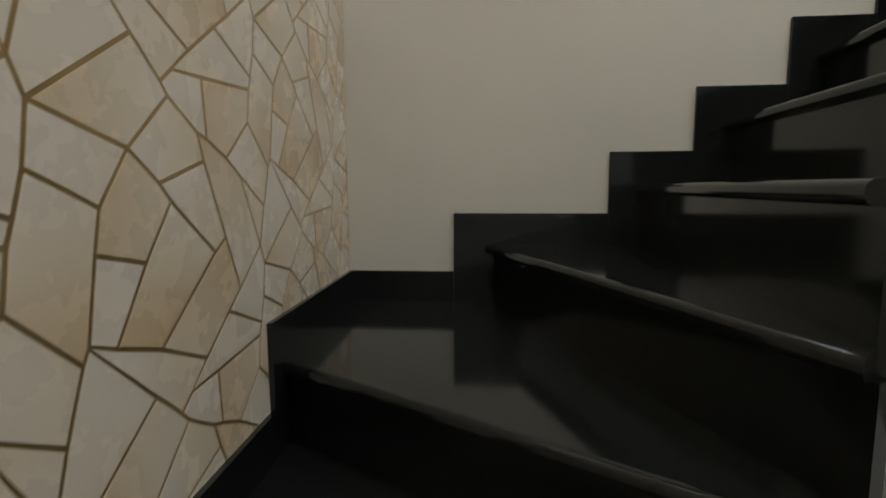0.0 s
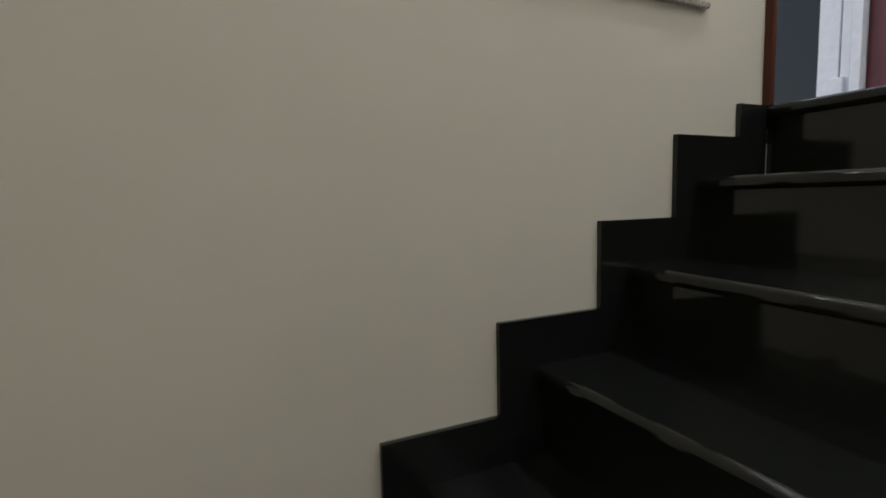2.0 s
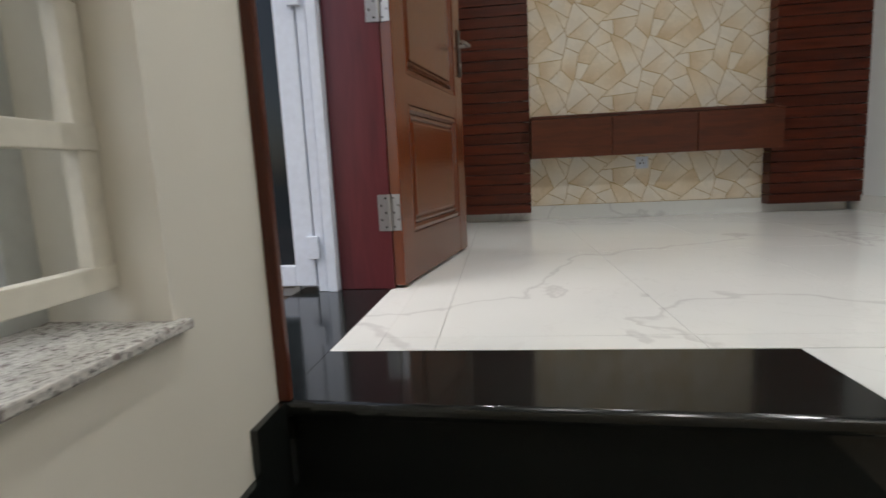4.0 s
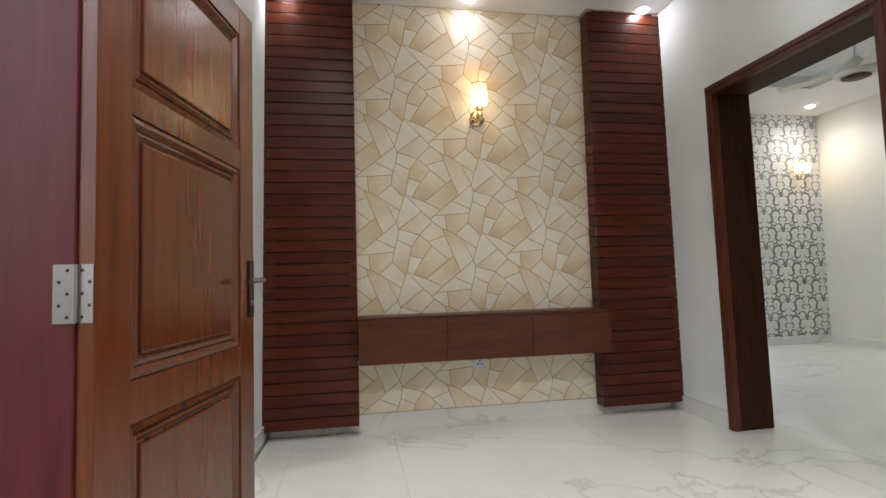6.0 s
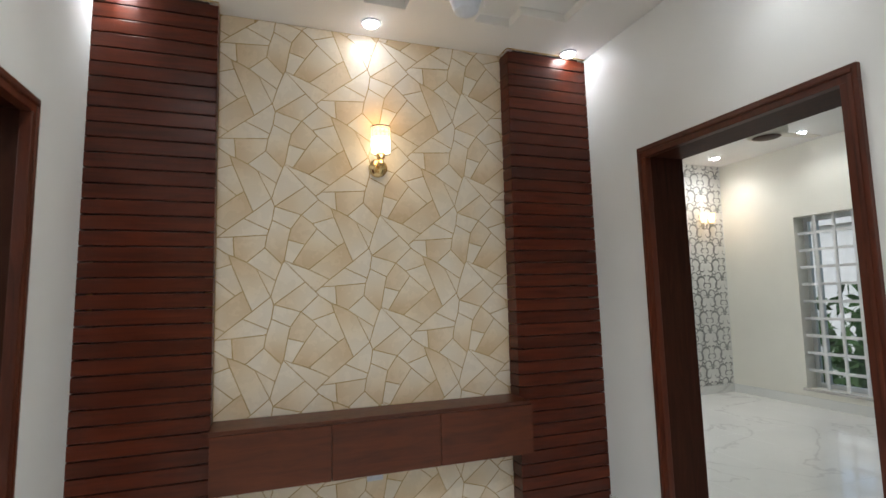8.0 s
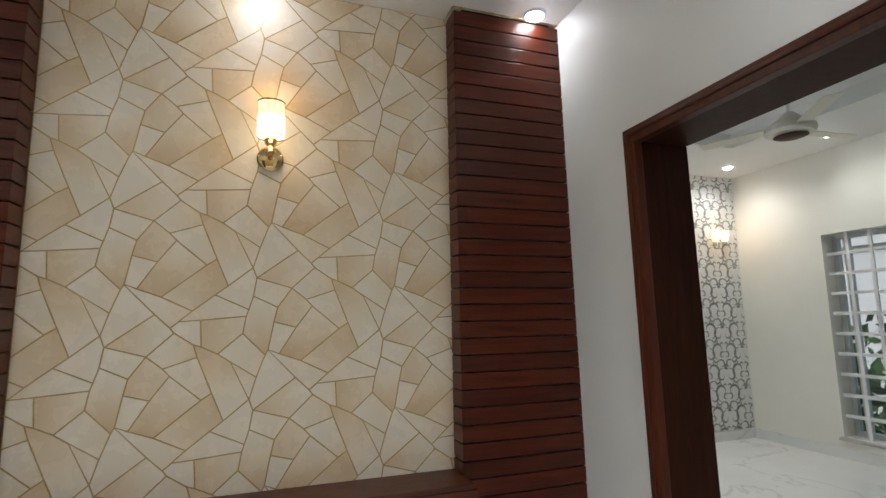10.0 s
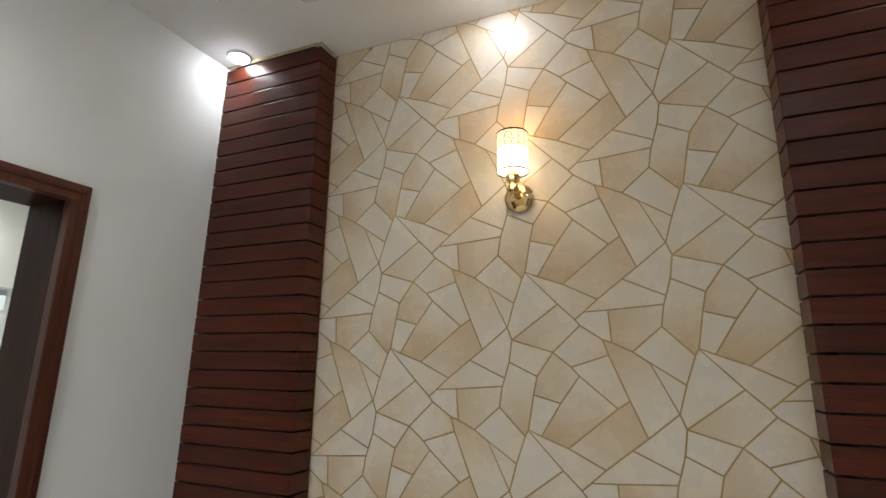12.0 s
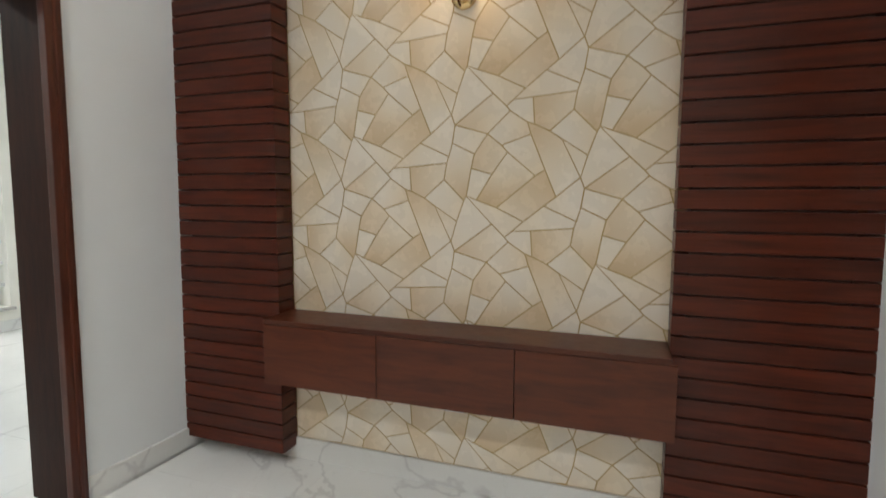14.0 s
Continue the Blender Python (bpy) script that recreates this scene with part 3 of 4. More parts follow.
# ---- slatted columns ----
def slatted_column(y0, y1, slope, label):
    """Slats of equal height; the side that meets the side wall follows its lean."""
    c = thing("slatted_column", label, "wall panel", "slatted columns beside the stone wall")
    z0, x0 = 0.0645, 4.425
    # near-black backing: the shadow in the grooves is put into its colour
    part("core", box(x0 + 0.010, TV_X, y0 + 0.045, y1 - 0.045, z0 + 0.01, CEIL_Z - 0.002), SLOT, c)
    n, pitch = 38, 0.0735
    for k in range(n):
        z = z0 + k * pitch
        a, b = (y0 + slope * (z - CEIL_Z), y1) if slope > 0 else (y0, y1 + slope * (z - CEIL_Z))
        part("slat", box(0, TV_X - x0 - 0.002, a, b, 0.0, pitch - 0.0068, 0.0022), SLAT, c).matrix_basis = pose(x0 + random.uniform(-0.0008, 0.0008), 0, z)


def filler_bead(path, label):
    """An uneven bead of filler along the top of a column."""
    bm = bmesh.new()
    rings = []
    n = 60
    for k in range(n + 1):
        q = k / n * (len(path) - 1)
        a, b = Vector(path[min(int(q), len(path) - 2)]), Vector(path[min(int(q) + 1, len(path) - 1)])
        c = a.lerp(b, q - min(int(q), len(path) - 2))
        r = 0.003 + 0.007 * max(0.0, noise.noise(c * 23.0)) + 0.004 * abs(noise.noise(c * 61.0))
        rings.append([bm.verts.new((c.x + dx * r, c.y + dy * r, c.z + dz * r)) for dx, dy, dz in ((0.6, 0.6, 0), (-1, -0.4, 0), (0, 0, -1.3))])
    for p, q in zip(rings, rings[1:]):
        for k in range(3):
            bm.faces.new((p[k], p[(k + 1) % 3], q[(k + 1) % 3], q[k]))
    tagged(part("filler_bead", bm, JOINT), label, "filler", "filler beads on the columns")


filler_bead([(4.424, 1.534, CEIL_Z), (4.424, 0.972, CEIL_Z), (4.53, 0.972, CEIL_Z)], "uneven tan filler bead along the column top")
filler_bead([(4.424, -1.24, CEIL_Z), (4.424, -0.677, CEIL_Z), (4.53, -0.677, CEIL_Z)], "uneven tan filler bead along the column top")
slatted_column(0.972, 1.522, -0.0135, "dark mahogany column of horizontal slats beside the bedroom door")
slatted_column(-1.243, -0.679, 0.0152, "dark mahogany column of horizontal slats beside the wide doorway")


# ---- floating cabinet ----
def cabinet():
    c = thing("floating_cabinet", "dark mahogany wall-hung media cabinet with three drawers", "cabinet")
    x0, y0, y1, z0, z1 = 4.306, -0.678, 0.970, 0.455, 0.745
    part("carcass", box(x0 + 0.022, TV_X - 0.006, y0 + 0.004, y1 - 0.004, z0 + 0.004, z1 - 0.021), CABINET, c)
    part("top", box(x0 - 0.003, TV_X - 0.006, y0, y1, z1 - 0.020, z1, 0.002), CABINET, c)
    edges = [y0 - 0.020, -0.148, 0.418, y1]
    for a, b in zip(edges, edges[1:]):
        part("drawer_front", box(x0, x0 + 0.020, a + 0.0015, b - 0.0015, z0, z1 - 0.023, 0.0015), CABINET, c)


cabinet()

# socket under the cabinet
k = thing("wall_socket", "white plastic power socket on the stone wall", "socket")
part("plate", box(4.527, 4.537, 0.115, 0.203, 0.352, 0.438, 0.003), UPVC, k)
for dy in (-0.013, 0.013):
    part("pin_hole", box(4.5255, 4.528, 0.159 + dy - 0.004, 0.159 + dy + 0.004, 0.385, 0.395), BLACK, k)
part("pin_hole", box(4.5255, 4.528, 0.155, 0.163, 0.405, 0.417), BLACK, k)


# ---- wall lamp ----
def wall_lamp():
    L = thing("wall_lamp", "brass wall lamp with lit pierced cylinder shade", "lamp", at=pose(4.45, 0.125, 0))
    part("wall_plate", lathe([(0.054, 0), (0.053, 0.010), (0.044, 0.020), (0.022, 0.027), (0.008, 0.029)], 32, m=pose(0.083, 0, 2.080, 0, -90)), GOLD, L, "polished brass wall plate", True)
    part("arm", tube([(0.07, 0, 2.085), (0.03, 0, 2.085), (0.005, 0, 2.095), (0, 0, 2.12)], 0.012), GOLD, L, smooth=True)
    part("cup", lathe([(0.006, 2.068), (0.018, 2.072), (0.023, 2.084), (0.018, 2.098), (0.013, 2.108), (0.024, 2.120), (0.026, 2.140), (0.022, 2.151)], 28), GOLD, L, "polished brass cup", True)
    part("shade", lathe([(0.0535, 2.232), (0.0535, 2.292), (0.052, 2.292), (0.052, 2.232)], 32), SHADEGLOW, L, "glowing pierced upper shade", True)
    part("lit_glass", lathe([(0.030, 2.152), (0.0535, 2.153), (0.0535, 2.2315), (0.030, 2.2318)], 32), GLASSGLOW, L, "white-hot frosted glass", True)
    for zc in (2.150, 2.292):
        bm = bmesh.new()
        for a in range(32):
            t0, t1 = 2 * math.pi * a / 32, 2 * math.pi * (a + 1) / 32
            vs = [bm.verts.new((0.0560 * math.cos(q), 0.0560 * math.sin(q), zc + dz)) for q, dz in ((t0, -0.003), (t1, -0.003), (t1, 0.003), (t0, 0.003))]
            bm.faces.new(vs)
        part("rim", bm, BRONZE, L)
    # pierced lattice of rings and links
    bm = bmesh.new()
    rows, cols = 6, 14
    for i in range(rows):
        for j in range(cols):
            ca, cz = 2 * math.pi * (j + 0.5) / cols, 2.162 + i * 0.0236
            for s in range(8):
                vs = []
                for ang, r in ((s, 0.0072), (s + 1, 0.0072), (s + 1, 0.0054), (s, 0.0054)):
                    q = ca + r * math.cos(ang * math.pi / 4) / 0.0555
                    vs.append(bm.verts.new((0.0555 * math.cos(q), 0.0555 * math.sin(q), cz + r * math.sin(ang * math.pi / 4))))
                bm.faces.new(vs)
            for da, z0, z1 in ((0.009, cz + 0.006, cz + 0.0175), ):
                vs = [bm.verts.new((0.0555 * math.cos(ca + q * 0.0011 / 0.0555), 0.0555 * math.sin(ca + q * 0.0011 / 0.0555), z)) for q, z in ((-1, z0), (1, z0), (1, z1), (-1, z1))]
                bm.faces.new(vs)
            q0, q1 = ca + 0.0072 / 0.0555, ca + 2 * math.pi / cols - 0.0072 / 0.0555
            bm.faces.new([bm.verts.new((0.0555 * math.cos(q), 0.0555 * math.sin(q), z)) for q, z in ((q0, cz - 0.001), (q1, cz - 0.001), (q1, cz + 0.001), (q0, cz + 0.001))])
    part("lattice", bm, BRONZE, L, "fine pierced metal lattice")
    data = bpy.data.lights.new("wall_lamp_bulb", "POINT")
    data.energy, data.color, data.shadow_soft_size = 0.38, (1.0, 0.66, 0.30), 0.03
    new("wall_lamp_bulb", data).location = (4.45, 0.125, 2.335)
    data = bpy.data.lights.new("wall_lamp_bulb", "POINT")
    data.energy, data.color, data.shadow_soft_size = 0.5, (1.0, 0.66, 0.30), 0.03
    new("wall_lamp_bulb", data).location = (4.385, 0.125, 2.135)


wall_lamp()


# ---- downlights ----
# serves the real downlights and the added fill lamps alike
def downlight(x, y, z, watts, group="ceiling downlights", cone=150, colour=SPOT_COLOUR):
    d = thing("downlight", "lit round recessed ceiling downlight with white rim", "lamp", group, at=pose(x, y, z))
    part("rim", lathe([(0.056, 0.0), (0.056, -0.004), (0.046, -0.010), (0.044, -0.004)], 28), UPVC, d, smooth=True)
    part("lens", lathe([(0.043, -0.003), (0.042, -0.011), (0.034, -0.019), (0.018, -0.023)], 28), SPOTGLOW, d, "glowing lens", True)
    downlight_lamp(x, y, z - 0.03, watts, colour, cone)


# the pair at x 1.70 is unseen, added to brighten the lounge
for x, y, w in ((4.372, 1.395, 3.4), (4.385, 0.188, 1.8), (4.372, -1.085, 3.6), (3.05, -1.0, 8), (3.05, 1.15, 27), (1.70, -0.55, 62), (1.70, 0.95, 68)):
    downlight(x, y, CEIL_Z, w, cone=150 if w > 10 else 108)
# (6.4, -2.0) and (3.2, -4.74) are unseen extras that fill the south bedroom
for x, y in ((6.53, -4.71), (5.45, -4.74), (6.4, -2.0), (3.2, -4.74)):
    downlight(x, y, 3.02, (26 if x > 6 else 15) if y < -4 else 115)
# all three are unseen lamps, added to light the north bedroom
for x, y in ((4.9, 4.55), (6.35, 2.5), (3.1, 3.4)):
    downlight(x, y, 3.02, 42 if y > 4 else 85)
# two unseen warm lamps added above the stairs as fill
downlight(0.1, 0.2, CEIL_Z, 33, colour=(1.0, 0.952, 0.885))
downlight(0.1, -0.9, CEIL_Z, 26, colour=(1.0, 0.952, 0.885))

hook = thing("ceiling_hook_cover", "white plastic bell cover hanging below the ceiling tray", "ceiling rose", at=pose(3.655, -0.08, CEIL_Z + 0.05))
part("cover", lathe([(0.076, -0.20), (0.078, -0.23), (0.072, -0.29), (0.052, -0.345), (0.020, -0.365)], 28), UPVC, hook, smooth=True)
part("stem", lathe([(0.014, -0.21), (0.014, 0.0)], 14), UPVC, hook, smooth=True)
part("flange", lathe([(0.05, -0.012), (0.05, 0.0)], 24), UPVC, hook, smooth=True)


# ---- bedroom ceiling fan ----
def ceiling_fan(x, y, z):
    f = thing("ceiling_fan", "cream ceiling fan with three blades at rest", "fan", at=pose(x, y, z))
    part("rod", lathe([(0.012, -0.30), (0.012, 0.0)], 12), UPVC, f, smooth=True)
    part("canopy", lathe([(0.02, -0.09), (0.07, -0.01), (0.07, 0.0)], 24), UPVC, f, smooth=True)
    hub = part("motor", lathe([(0.05, -0.455), (0.15, -0.445), (0.17, -0.42), (0.165, -0.38), (0.09, -0.33), (0.03, -0.27)], 32), GRILLE, f, smooth=True)
    part("base_plate", lathe([(0.10, -0.462), (0.115, -0.456)], 28), FRAME, hub, "dark red base plate", True)
    for k in range(3):
        part("blade", box(0.15, 0.62, -0.06, 0.06, -0.405, -0.397, 0.003), GRILLE, f, m=pose(0, 0, 0, 0, 0, 25 + 120 * k) @ pose(0, 0, 0, 6))


ceiling_fan(4.95, -3.55, 3.16)


# ---- damask panel in the south bedroom ----
dp = thing("damask_panel", "white wallpaper panel with silver-grey scroll print", "wallpaper", "", "structure")
part("paper", box(6.894, 6.899, -5.155, -3.9, 0.11, 3.02), DAMBASE, dp)


def scroll(bm, cy, cz, flip, turn, size=0.075, wind=4.9, thick=0.010):
    """A flat curling ribbon in the plane of the wall."""
    pts = []
    for k in range(19):
        q = k / 18
        a = turn + q * wind
        r = size * (1 - 0.72 * q)
        pts.append((cy + flip * (r * math.cos(a)), cz + r * math.sin(a), 0.003 + thick * math.sin(math.pi * min(q * 1.2, 1))))
    prev = None
    for k, (py, pz, w) in enumerate(pts):
        qy, qz, _ = pts[min(k + 1, 18)]
        oy, oz, _ = pts[max(k - 1, 0)]
        d = Vector((qy - oy, qz - oz)).normalized()
        pair = []
        for sign in (-1, 1):
            y, z = py + sign * d.y * w, pz - sign * d.x * w
            pair.append(bm.verts.new((6.8925, min(max(y, -5.154), -3.902), min(max(z, 0.112), 3.015))))
        if prev:
            bm.faces.new((prev[0], prev[1], pair[1], pair[0]))
        prev = pair


bm = bmesh.new()
for col in range(5):
    for row in range(-1, 7):
        cy, cz = -5.08 + col * 0.27, 0.30 + row * 0.46 + (0.23 if col % 2 else 0)
        for fl in (-1, 1):
            scroll(bm, cy + fl * 0.080, cz, fl, -1.2, 0.105, 5.2, 0.011)
            scroll(bm, cy + fl * 0.060, cz + 0.175, -fl, 1.4, 0.080, 5.0, 0.009)
            scroll(bm, cy + fl * 0.055, cz - 0.160, fl, 0.6, 0.060, 4.6, 0.008)
            scroll(bm, cy + fl * 0.115, cz + 0.095, -fl, 3.4, 0.045, 4.2, 0.007)
            scroll(bm, cy + fl * 0.025, cz + 0.06, fl, -0.5, 0.035, 3.6, 0.007)
            scroll(bm, cy + fl * 0.125, cz - 0.105, -fl, 2.2, 0.050, 4.8, 0.007)
            scroll(bm, cy + fl * 0.030, cz - 0.06, -fl, 0.9, 0.045, 4.4, 0.007)
            scroll(bm, cy + fl * 0.020, cz + 0.27, fl, 1.9, 0.040, 3.8, 0.008)
tagged(part("scroll_print", bm, DAMASK, dp, "silver-grey printed scrolls"), kind="stuff")

cl = thing("crystal_lamp", "lit double glass wall lamp on damask wallpaper", "lamp", at=pose(6.86, -4.82, 2.25))
part("stem", tube([(0.03, 0, -0.1), (-0.01, 0, -0.1), (-0.02, 0, -0.03)], 0.012), CHROME, cl, smooth=True)
for dy in (-0.07, 0.07):
    part("glass", lathe([(0.03, 0.0), (0.045, 0.05), (0.045, 0.12), (0.03, 0.13)], 16, m=pose(-0.04, dy, -0.02)), SHADEGLOW, cl, smooth=True)
data = bpy.data.lights.new("crystal_lamp_bulb", "POINT")
data.energy, data.color, data.shadow_soft_size = 1.3, (1.0, 0.62, 0.3), 0.05
new("crystal_lamp_bulb", data).location = (6.70, -4.82, 2.30)

# ---- outside ----
setting("ground", box(-400, 400, -400, 400, -6.2, -6.0), EARTH, "dry ground outside the house", "ground")
setting("terrace_floor", box(-1.6, 1.05, 0.34, 2.6, -0.12, -0.03), BROWNFLOOR, "brown tiled terrace floor", "floor", NORTH)
tw = setting("terrace_wall", box(2.385, 2.399, 1.95, 5.25, -0.6, 3.1), JOINTGREY, "pale blue-grey tiled terrace side wall", "wall")
me = mesh_of("cladding_tile", box(0, 0.012, 0, 3.2, 0, 0.144, 0.003), GREYTILE)
for r in range(20):
    piece("cladding_tile", me, tw, pose(2.374, 1.97, 0.0 + r * 0.15))


def house(name, x, y, w, d, h, mat, rz, label, floors):
    H = thing(name, label, "house", at=pose(x, y, -6, 0, 0, rz))
    part("wall", box(-w / 2, w / 2, -d / 2, d / 2, 0, h), mat, H)
    part("roof", box(-w / 2 - 0.2, w / 2 + 0.2, -d / 2 - 0.2, d / 2 + 0.2, h, h + 0.25), CONCRETE, H)
    part("parapet", box(-w / 2, w / 2, -d / 2 - 0.05, -d / 2 + 0.1, h + 0.25, h + 1.0), mat, H)
    n = int(w // 2.6)
    for f in range(floors):
        for k in range(n):
            cx, cz = -w / 2 + (k + 0.5) * w / n, 1.0 + f * 3.1
            wd = part("window", box(cx - 0.65, cx + 0.65, -d / 2 - 0.06, -d / 2 + 0.05, cz, cz + 1.3, 0.01), UPVC, H)
            part("pane", box(cx - 0.58, cx - 0.03, -d / 2 - 0.07, -d / 2, cz + 0.07, cz + 1.23), TINT, wd)
            part("pane", box(cx + 0.03, cx + 0.58, -d / 2 - 0.07, -d / 2, cz + 0.07, cz + 1.23), TINT, wd)
    return H


house("house", 7.4, 20, 6.0, 8, 7.7, CONCRETE, 0, "pale rendered house with flat roof beyond the garden", 3)
house("house", 14.2, 19.6, 7.4, 7, 7.2, BLUEWALL, 0, "blue-grey rendered house with flat roof", 2)
house("house", 8.0, -22, 14, 8, 9.5, CONCRETE, 180, "pale rendered house across the back lane", 1)
aw = part("awning", prism([(8.6, 15.94), (10.3, 15.94), (10.3, 14.6), (8.6, 14.6)], -0.05, 0.1), AWNING)
tagged(aw, "green fabric awning on the neighbouring house", "awning")


def shrub(x, y, z, r, seed, label):
    rnd = random.Random(seed)
    t = thing("shrub", label, "shrub", "garden shrubs", at=pose(x, y, z))
    part("trunk", tube([(0, 0, 0), (0.05, 0.02, r * 0.6), (0.0, 0.05, r * 1.2)], 0.06), FRAME, t, smooth=True)
    bm = bmesh.new()
    for _ in range(1800):
        q = Vector((rnd.gauss(0, 1), rnd.gauss(0, 1), rnd.gauss(0, 0.8))).normalized() * r * rnd.uniform(0.45, 1.05)
        c = q + Vector((0, 0, r * 1.25))
        s = rnd.uniform(0.12, 0.26)
        e = Euler((rnd.uniform(0, 6), rnd.uniform(0, 6), rnd.uniform(0, 6))).to_matrix()
        bm.faces.new([bm.verts.new(c + e @ Vector(v)) for v in ((-s, 0, 0), (0, -s * 0.5, 0), (s, 0, 0), (0, s * 0.5, 0))])
    part("crown", bm, LEAF, t)


for k, (x, y, r) in enumerate(((4, 12, 1.3), (8.6, 13.6, 2.1), (11.4, 13, 1.9), (2, 16, 1.6), (4.5, -10, 1.5), (7, -11, 1.8), (9.5, -10.5, 1.75), (2.5, -12, 1.7), (12, -12, 1.7))):
    shrub(x, y, -6.0, r * (1.0 if y > 0 else 1.9), k, "leafy green garden shrub")


# ---- floors in tiles ----
def tiled_floor(name, x0, x1, y0, y1, dx, dy, ox, oy, label, holes=()):
    base = setting(name, box(x0, x1, y0, y1, -0.12, -0.012), JOINTGREY, label, "floor")
    i0, i1 = math.floor((x0 - ox) / dx), math.ceil((x1 - ox) / dx)
    j0, j1 = math.floor((y0 - oy) / dy), math.ceil((y1 - oy) / dy)
    for i in range(i0, i1):
        for j in range(j0, j1):
            a, b = max(ox + i * dx, x0), min(ox + (i + 1) * dx, x1)
            c, d = max(oy + j * dy, y0), min(oy + (j + 1) * dy, y1)
            if b - a < 0.01 or d - c < 0.01:
                continue
            part("tile", box(a + 0.0006, b - 0.0006, c + 0.0006, d - 0.0006, -0.012, 0.0), MARBLE, base)


tiled_floor("floor_lounge", 1.706, 4.54, SOUTH_Y, 1.50, 1.2, 0.6, 0.6, 0.16, "white veined polished marble tile floor")
tiled_floor("floor_landing", 1.40, 1.704, SOUTH_Y, 0.579, 1.2, 0.6, 0.6, 0.16, "white veined polished marble tile floor")
setting("floor_edge", prism([(1.7065, 1.5005), (4.54, 1.5005), (4.54, north_y(4.54)), (1.7065, north_y(1.7065))], -0.1, -0.0004), MARBLE, "white marble tile margin along the wall", "floor")
tiled_floor("floor_bedroom_south", 1.2, 6.9, -5.17, SOUTH_Y - 0.001, 1.2, 0.6, 0.6, 0.16, "white veined polished marble bedroom floor")
tiled_floor("floor_bedroom_north", 2.6, 6.9, 1.553, 5.0, 1.2, 0.6, 0.6, 0.16, "white veined polished marble bedroom floor")


# ---- stone-print covering ----
SIDE, DOWN = Vector((0.5245, 0.262)), Vector((0.0, 0.524))       # half-drop repeat
KNOTS = ("a:0,0 V:-16,42 b:160,118 C:215,65 c:230,46 d:139,-41 e:-11,-74 f:84,-120 g:71,-179 G:159,-203 h:51,-291 H:40,-311 i:-47,-223 "
         "k:300,-1 K:328,-10 j:388,-39 l:437,-73 m:9,-398 n:315,-49 N:197,-88 O:222,-116 o:335,-212 w:372,-188 x:417,-295 q:370,-331 "
         "Q:-27,-128 r:245,-434 R:-36,-155 s:290,-394 t:321,-430 u:179,-339 y:94,-308")
# joints of the print; r: one step to the side, u: one drop up, d: one drop down
JOINTS = "V a e Q R i H/a b/d f g h H m Vd/l Vrd/h bd Cd cd kd Kd jd ld mrd/ir j/a d c/e f/d N O o/n N/O G y/g G/h y u s/u o w/k n w x/Vrd x q s r Cd/q Qrd/r t Rrd/t Kd"
# tan of each stone in hundredths: knots that tell it, the knot where it is deepest, tan there and at the far end
TONES = ("bcd a 78 10/aef f 25 5/giR H 95 0/NGf g 80 35/gGy h 18 8/Ouy u 100 8/oxs w 85 40/Nnw o 45 0/ckn n 55 0/klx k 88 5/"
         "lmV l 50 15/jmH H 40 0/hmb a 30 0/urC s 45 0/rtk K 25 0/tij t 80 30/qQr r 42 5/xqa q 28 0")


def print_faces(u0, u1, z0, z1, anchor, size):
    """The stones of the print inside a rectangle, as outlines in (u, z), each with the two ends of its tan shading."""
    STEP, DROP = size @ SIDE, size @ DOWN
    at = {k: size @ Vector([float(c) / 1000 for c in v.split(",")]) for k, v in (w.split(":") for w in KNOTS.split())}
    nodes, links = {}, {}

    def node(tok, i, j):
        i += tok[1:].count("r")
        j += tok[1:].count("u") - tok[1:].count("d")
        key = (tok[0], i, j)
        nodes[key] = anchor + at[tok[0]] + STEP * i + DROP * j
        return key

    for i in range(math.floor((u0 - anchor.x) / STEP.x) - 2, math.ceil((u1 - anchor.x) / STEP.x) + 2):
        mid = anchor.y + STEP.y * i
        for j in range(math.floor((z0 - mid) / DROP.y) - 2, math.ceil((z1 - mid) / DROP.y) + 3):
            for chain in JOINTS.split("/"):
                keys = [node(tok, i, j) for tok in chain.split()]
                for p, q in zip(keys, keys[1:]):
                    links.setdefault(p, set()).add(q)
                    links.setdefault(q, set()).add(p)
    tones = [w.split() for w in TONES.split("/")]
    order = {p: sorted(qs, key=lambda q: math.atan2(*(nodes[q] - nodes[p]).yx)) for p, qs in links.items()}
    seen, faces = set(), []
    for p in order:
        for q in order[p]:
            if (p, q) in seen:
                continue
            loop, a, b = [], p, q
            while (a, b) not in seen:
                seen.add((a, b))
                loop.append(a)
                ring = order[b]
                a, b = b, ring[(ring.index(a) - 1) % len(ring)]
            points = [nodes[k] for k in loop]
            area = sum(s.x * t.y - t.x * s.y for s, t in zip(points, points[1:] + points[:1])) / 2
            if 0.0005 < area < 0.2 and len(loop) < 16:
                letters = {k[0] for k in loop}
                tell, deep, most, least = next((w for w in tones if set(w[0]) <= letters), ("", loop[0][0], "30", "10"))
                focus = next(nodes[k] for k in loop if k[0] == deep)
                far = max(points, key=lambda q: (q - focus).length)
                faces.append((points, focus, far, float(most) / 100, float(least) / 100))
    return faces


def clip(poly, axis, limit, sign):
    out = []
    for s, t in zip(poly, poly[1:] + poly[:1]):
        ds, dt = sign * (s[axis] - limit), sign * (t[axis] - limit)
        if ds <= 0:
            out.append(s)
        if ds * dt < 0:
            out.append(s + (t - s) * (ds / (ds - dt)))
    return out


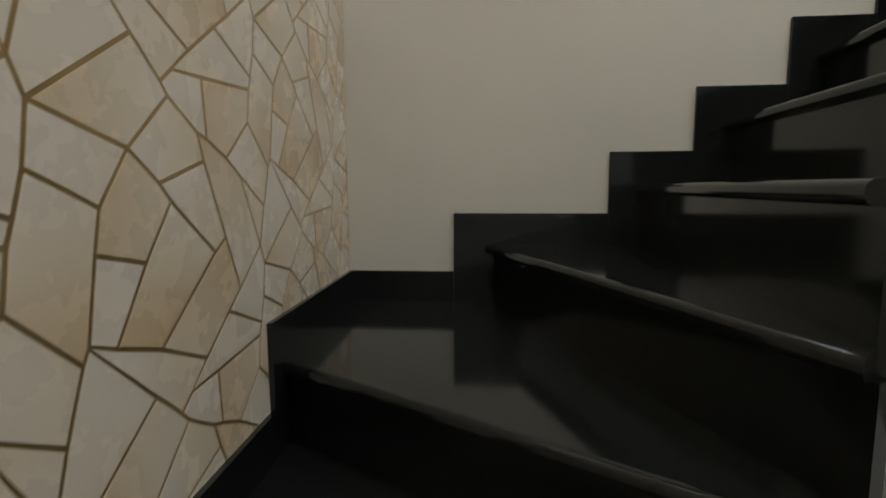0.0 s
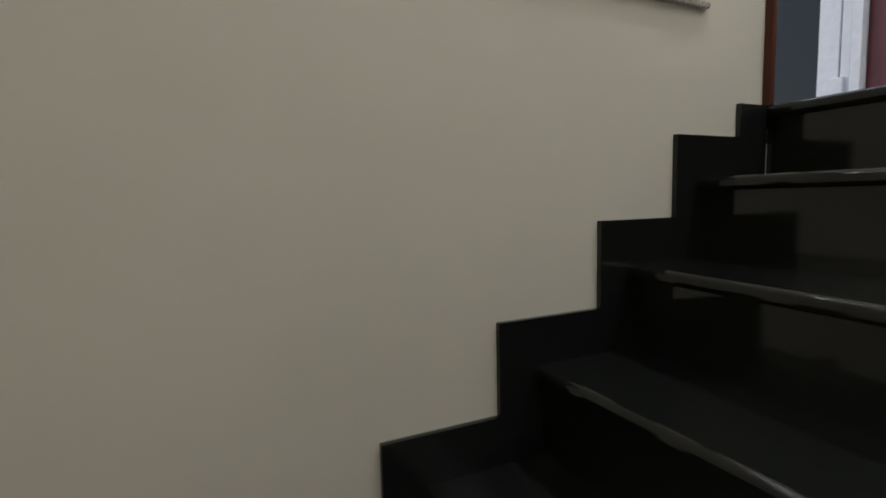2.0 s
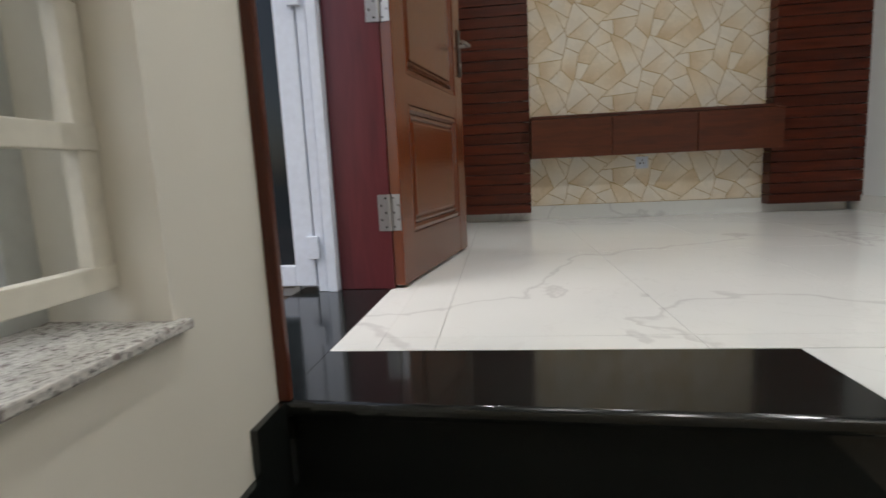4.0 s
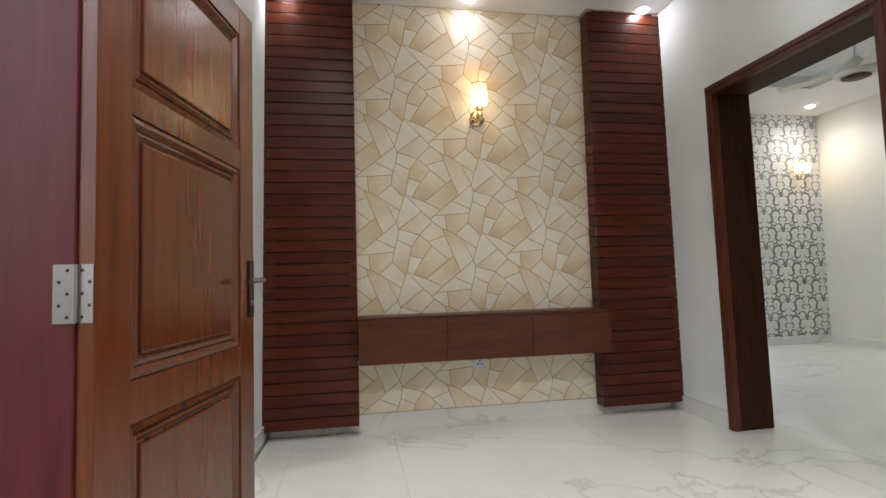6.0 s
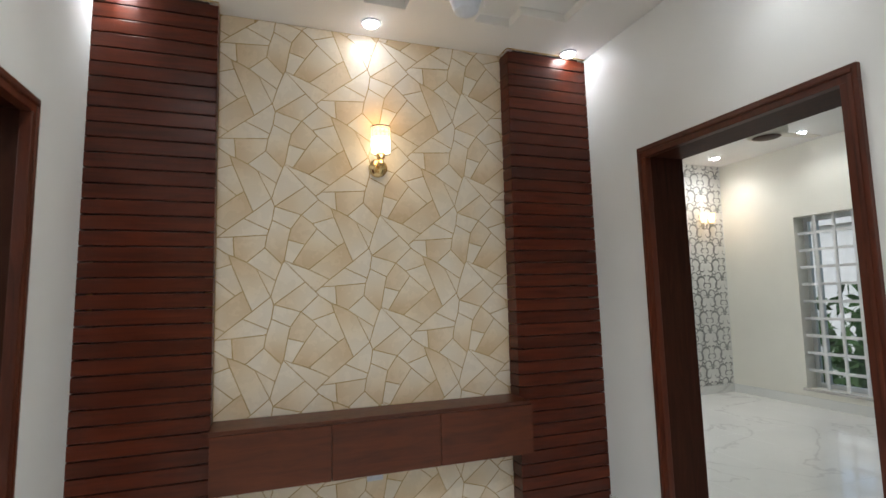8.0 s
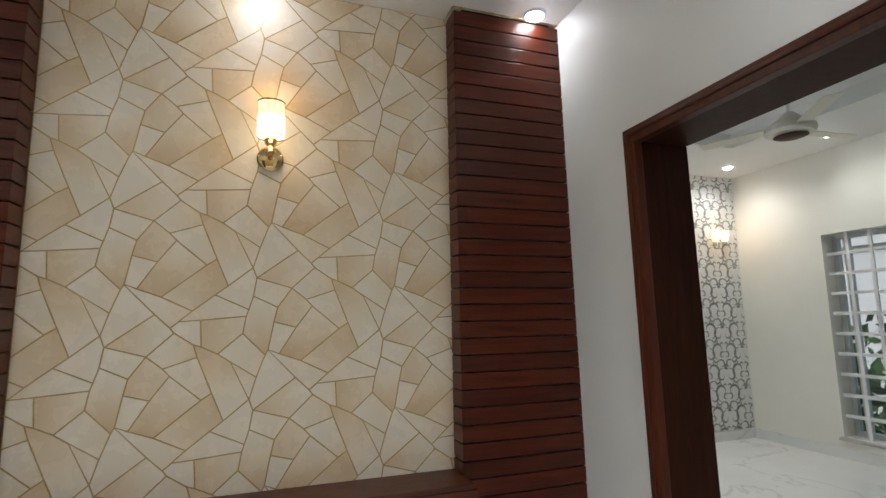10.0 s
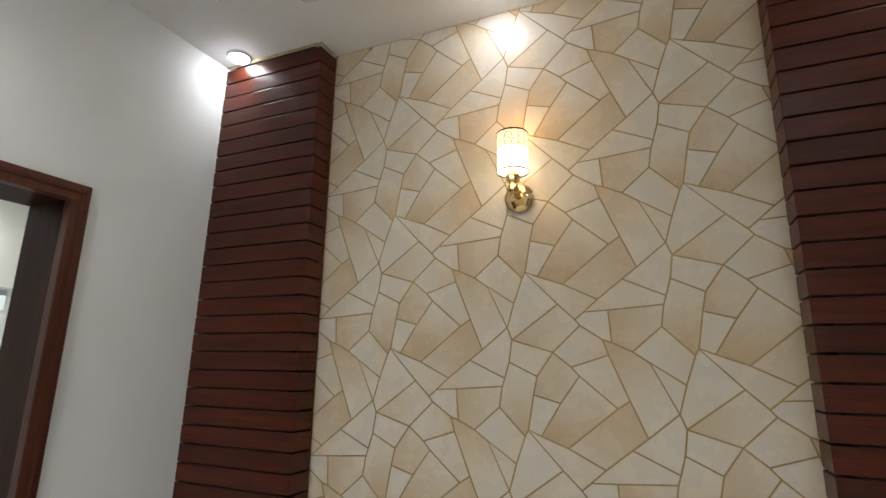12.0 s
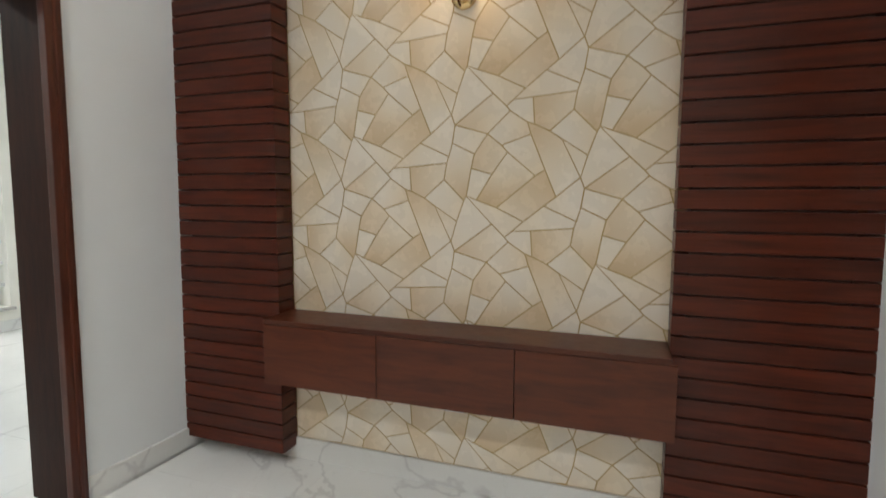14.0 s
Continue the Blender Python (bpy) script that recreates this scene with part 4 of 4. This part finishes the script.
def shrink(poly, by):
    """The outline drawn in by a joint's half width."""
    out = []
    for k in range(len(poly)):
        a, b, c = poly[k - 1], poly[k], poly[(k + 1) % len(poly)]
        if (b - a).length < 1e-5 or (c - b).length < 1e-5:
            continue
        d0, d1 = (b - a).normalized(), (c - b).normalized()
        n0, n1 = Vector((-d0.y, d0.x)), Vector((-d1.y, d1.x))
        m = n0 + n1
        if m.length < 0.2:
            continue
        out.append(b + m * (by / max(m.dot(n0), 0.35)))
    return out


def stone_covering(parent, u0, u1, z0, z1, anchor, place, joint, single, size=Matrix.Identity(2)):
    rest = bmesh.new()
    count = 0
    for poly, focus, far, most, least in print_faces(u0, u1, z0, z1, anchor, size):
        for axis, limit, sign in ((0, u0, -1), (0, u1, 1), (1, z0, -1), (1, z1, 1)):
            poly = clip(poly, axis, limit, sign) if len(poly) > 2 else poly
        poly = shrink(poly, joint) if len(poly) > 2 else []
        if len(poly) < 3 or sum(s.x * t.y - t.x * s.y for s, t in zip(poly, poly[1:] + poly[:1])) < 0.0003:
            continue
        mid = sum(poly, Vector((0, 0))) / len(poly)
        alone = single(mid) and count < 420
        bm = bmesh.new() if alone else rest
        front = [bm.verts.new(place(q.x, q.y, 0.0006)) for q in poly]
        back = [bm.verts.new(place(q.x, q.y, 0.0)) for q in poly]
        uv = bm.loops.layers.uv.get("stone") or bm.loops.layers.uv.new("stone")
        line = far - focus
        tans = [most + (least - most) * (q - focus).dot(line) / line.length_squared for q in poly]
        spot = {w: (tan, 0.5) for w, tan in zip(front + back, tans + tans)}
        made = [bm.faces.new(front)]
        for k in range(len(poly)):
            made.append(bm.faces.new((front[k - 1], back[k - 1], back[k], front[k])))
        for f in made:
            for loop in f.loops:
                loop[uv].uv = spot[loop.vert]
        if alone:
            count += 1
            bmesh.ops.recalc_face_normals(bm, faces=bm.faces)
            part("stone", bm, STONE, parent)
    bmesh.ops.recalc_face_normals(rest, faces=rest.faces)
    tagged(part("stones", rest, STONE, parent, "cream and tan printed stones"), kind="stuff")


cover = thing("stone_wallpaper", "cream and tan crazy-paving stone-print wall covering", "wallpaper", "", "structure")
part("paper", box(TV_X, TV_X + 0.003, -0.70, 0.98, 0.105, CEIL_Z), JOINT, cover)
stone_covering(cover, -0.972, 0.69, 0.106, CEIL_Z, Vector((-0.163, 1.576)), lambda u, z, h: (TV_X - h, -u, z), 0.0026, lambda q: True)
cover2 = thing("stone_wallpaper", "cream and tan stone-print wall covering beside the stairs", "wallpaper", "", "structure")
part("paper", box(STAIR_X - 0.003, STAIR_X, SOUTH_Y, north_y(STAIR_X), -2.4, CEIL_Z), JOINT, cover2)
stone_covering(cover2, SOUTH_Y, 1.668, -1.9, CEIL_Z, Vector((0.412, -0.707)), lambda u, z, h: (STAIR_X + h, u, z), 0.0034, lambda q: q.x > 0.2 and q.y < 0.3, Matrix(((1.048, 0), (0, 0.947))))
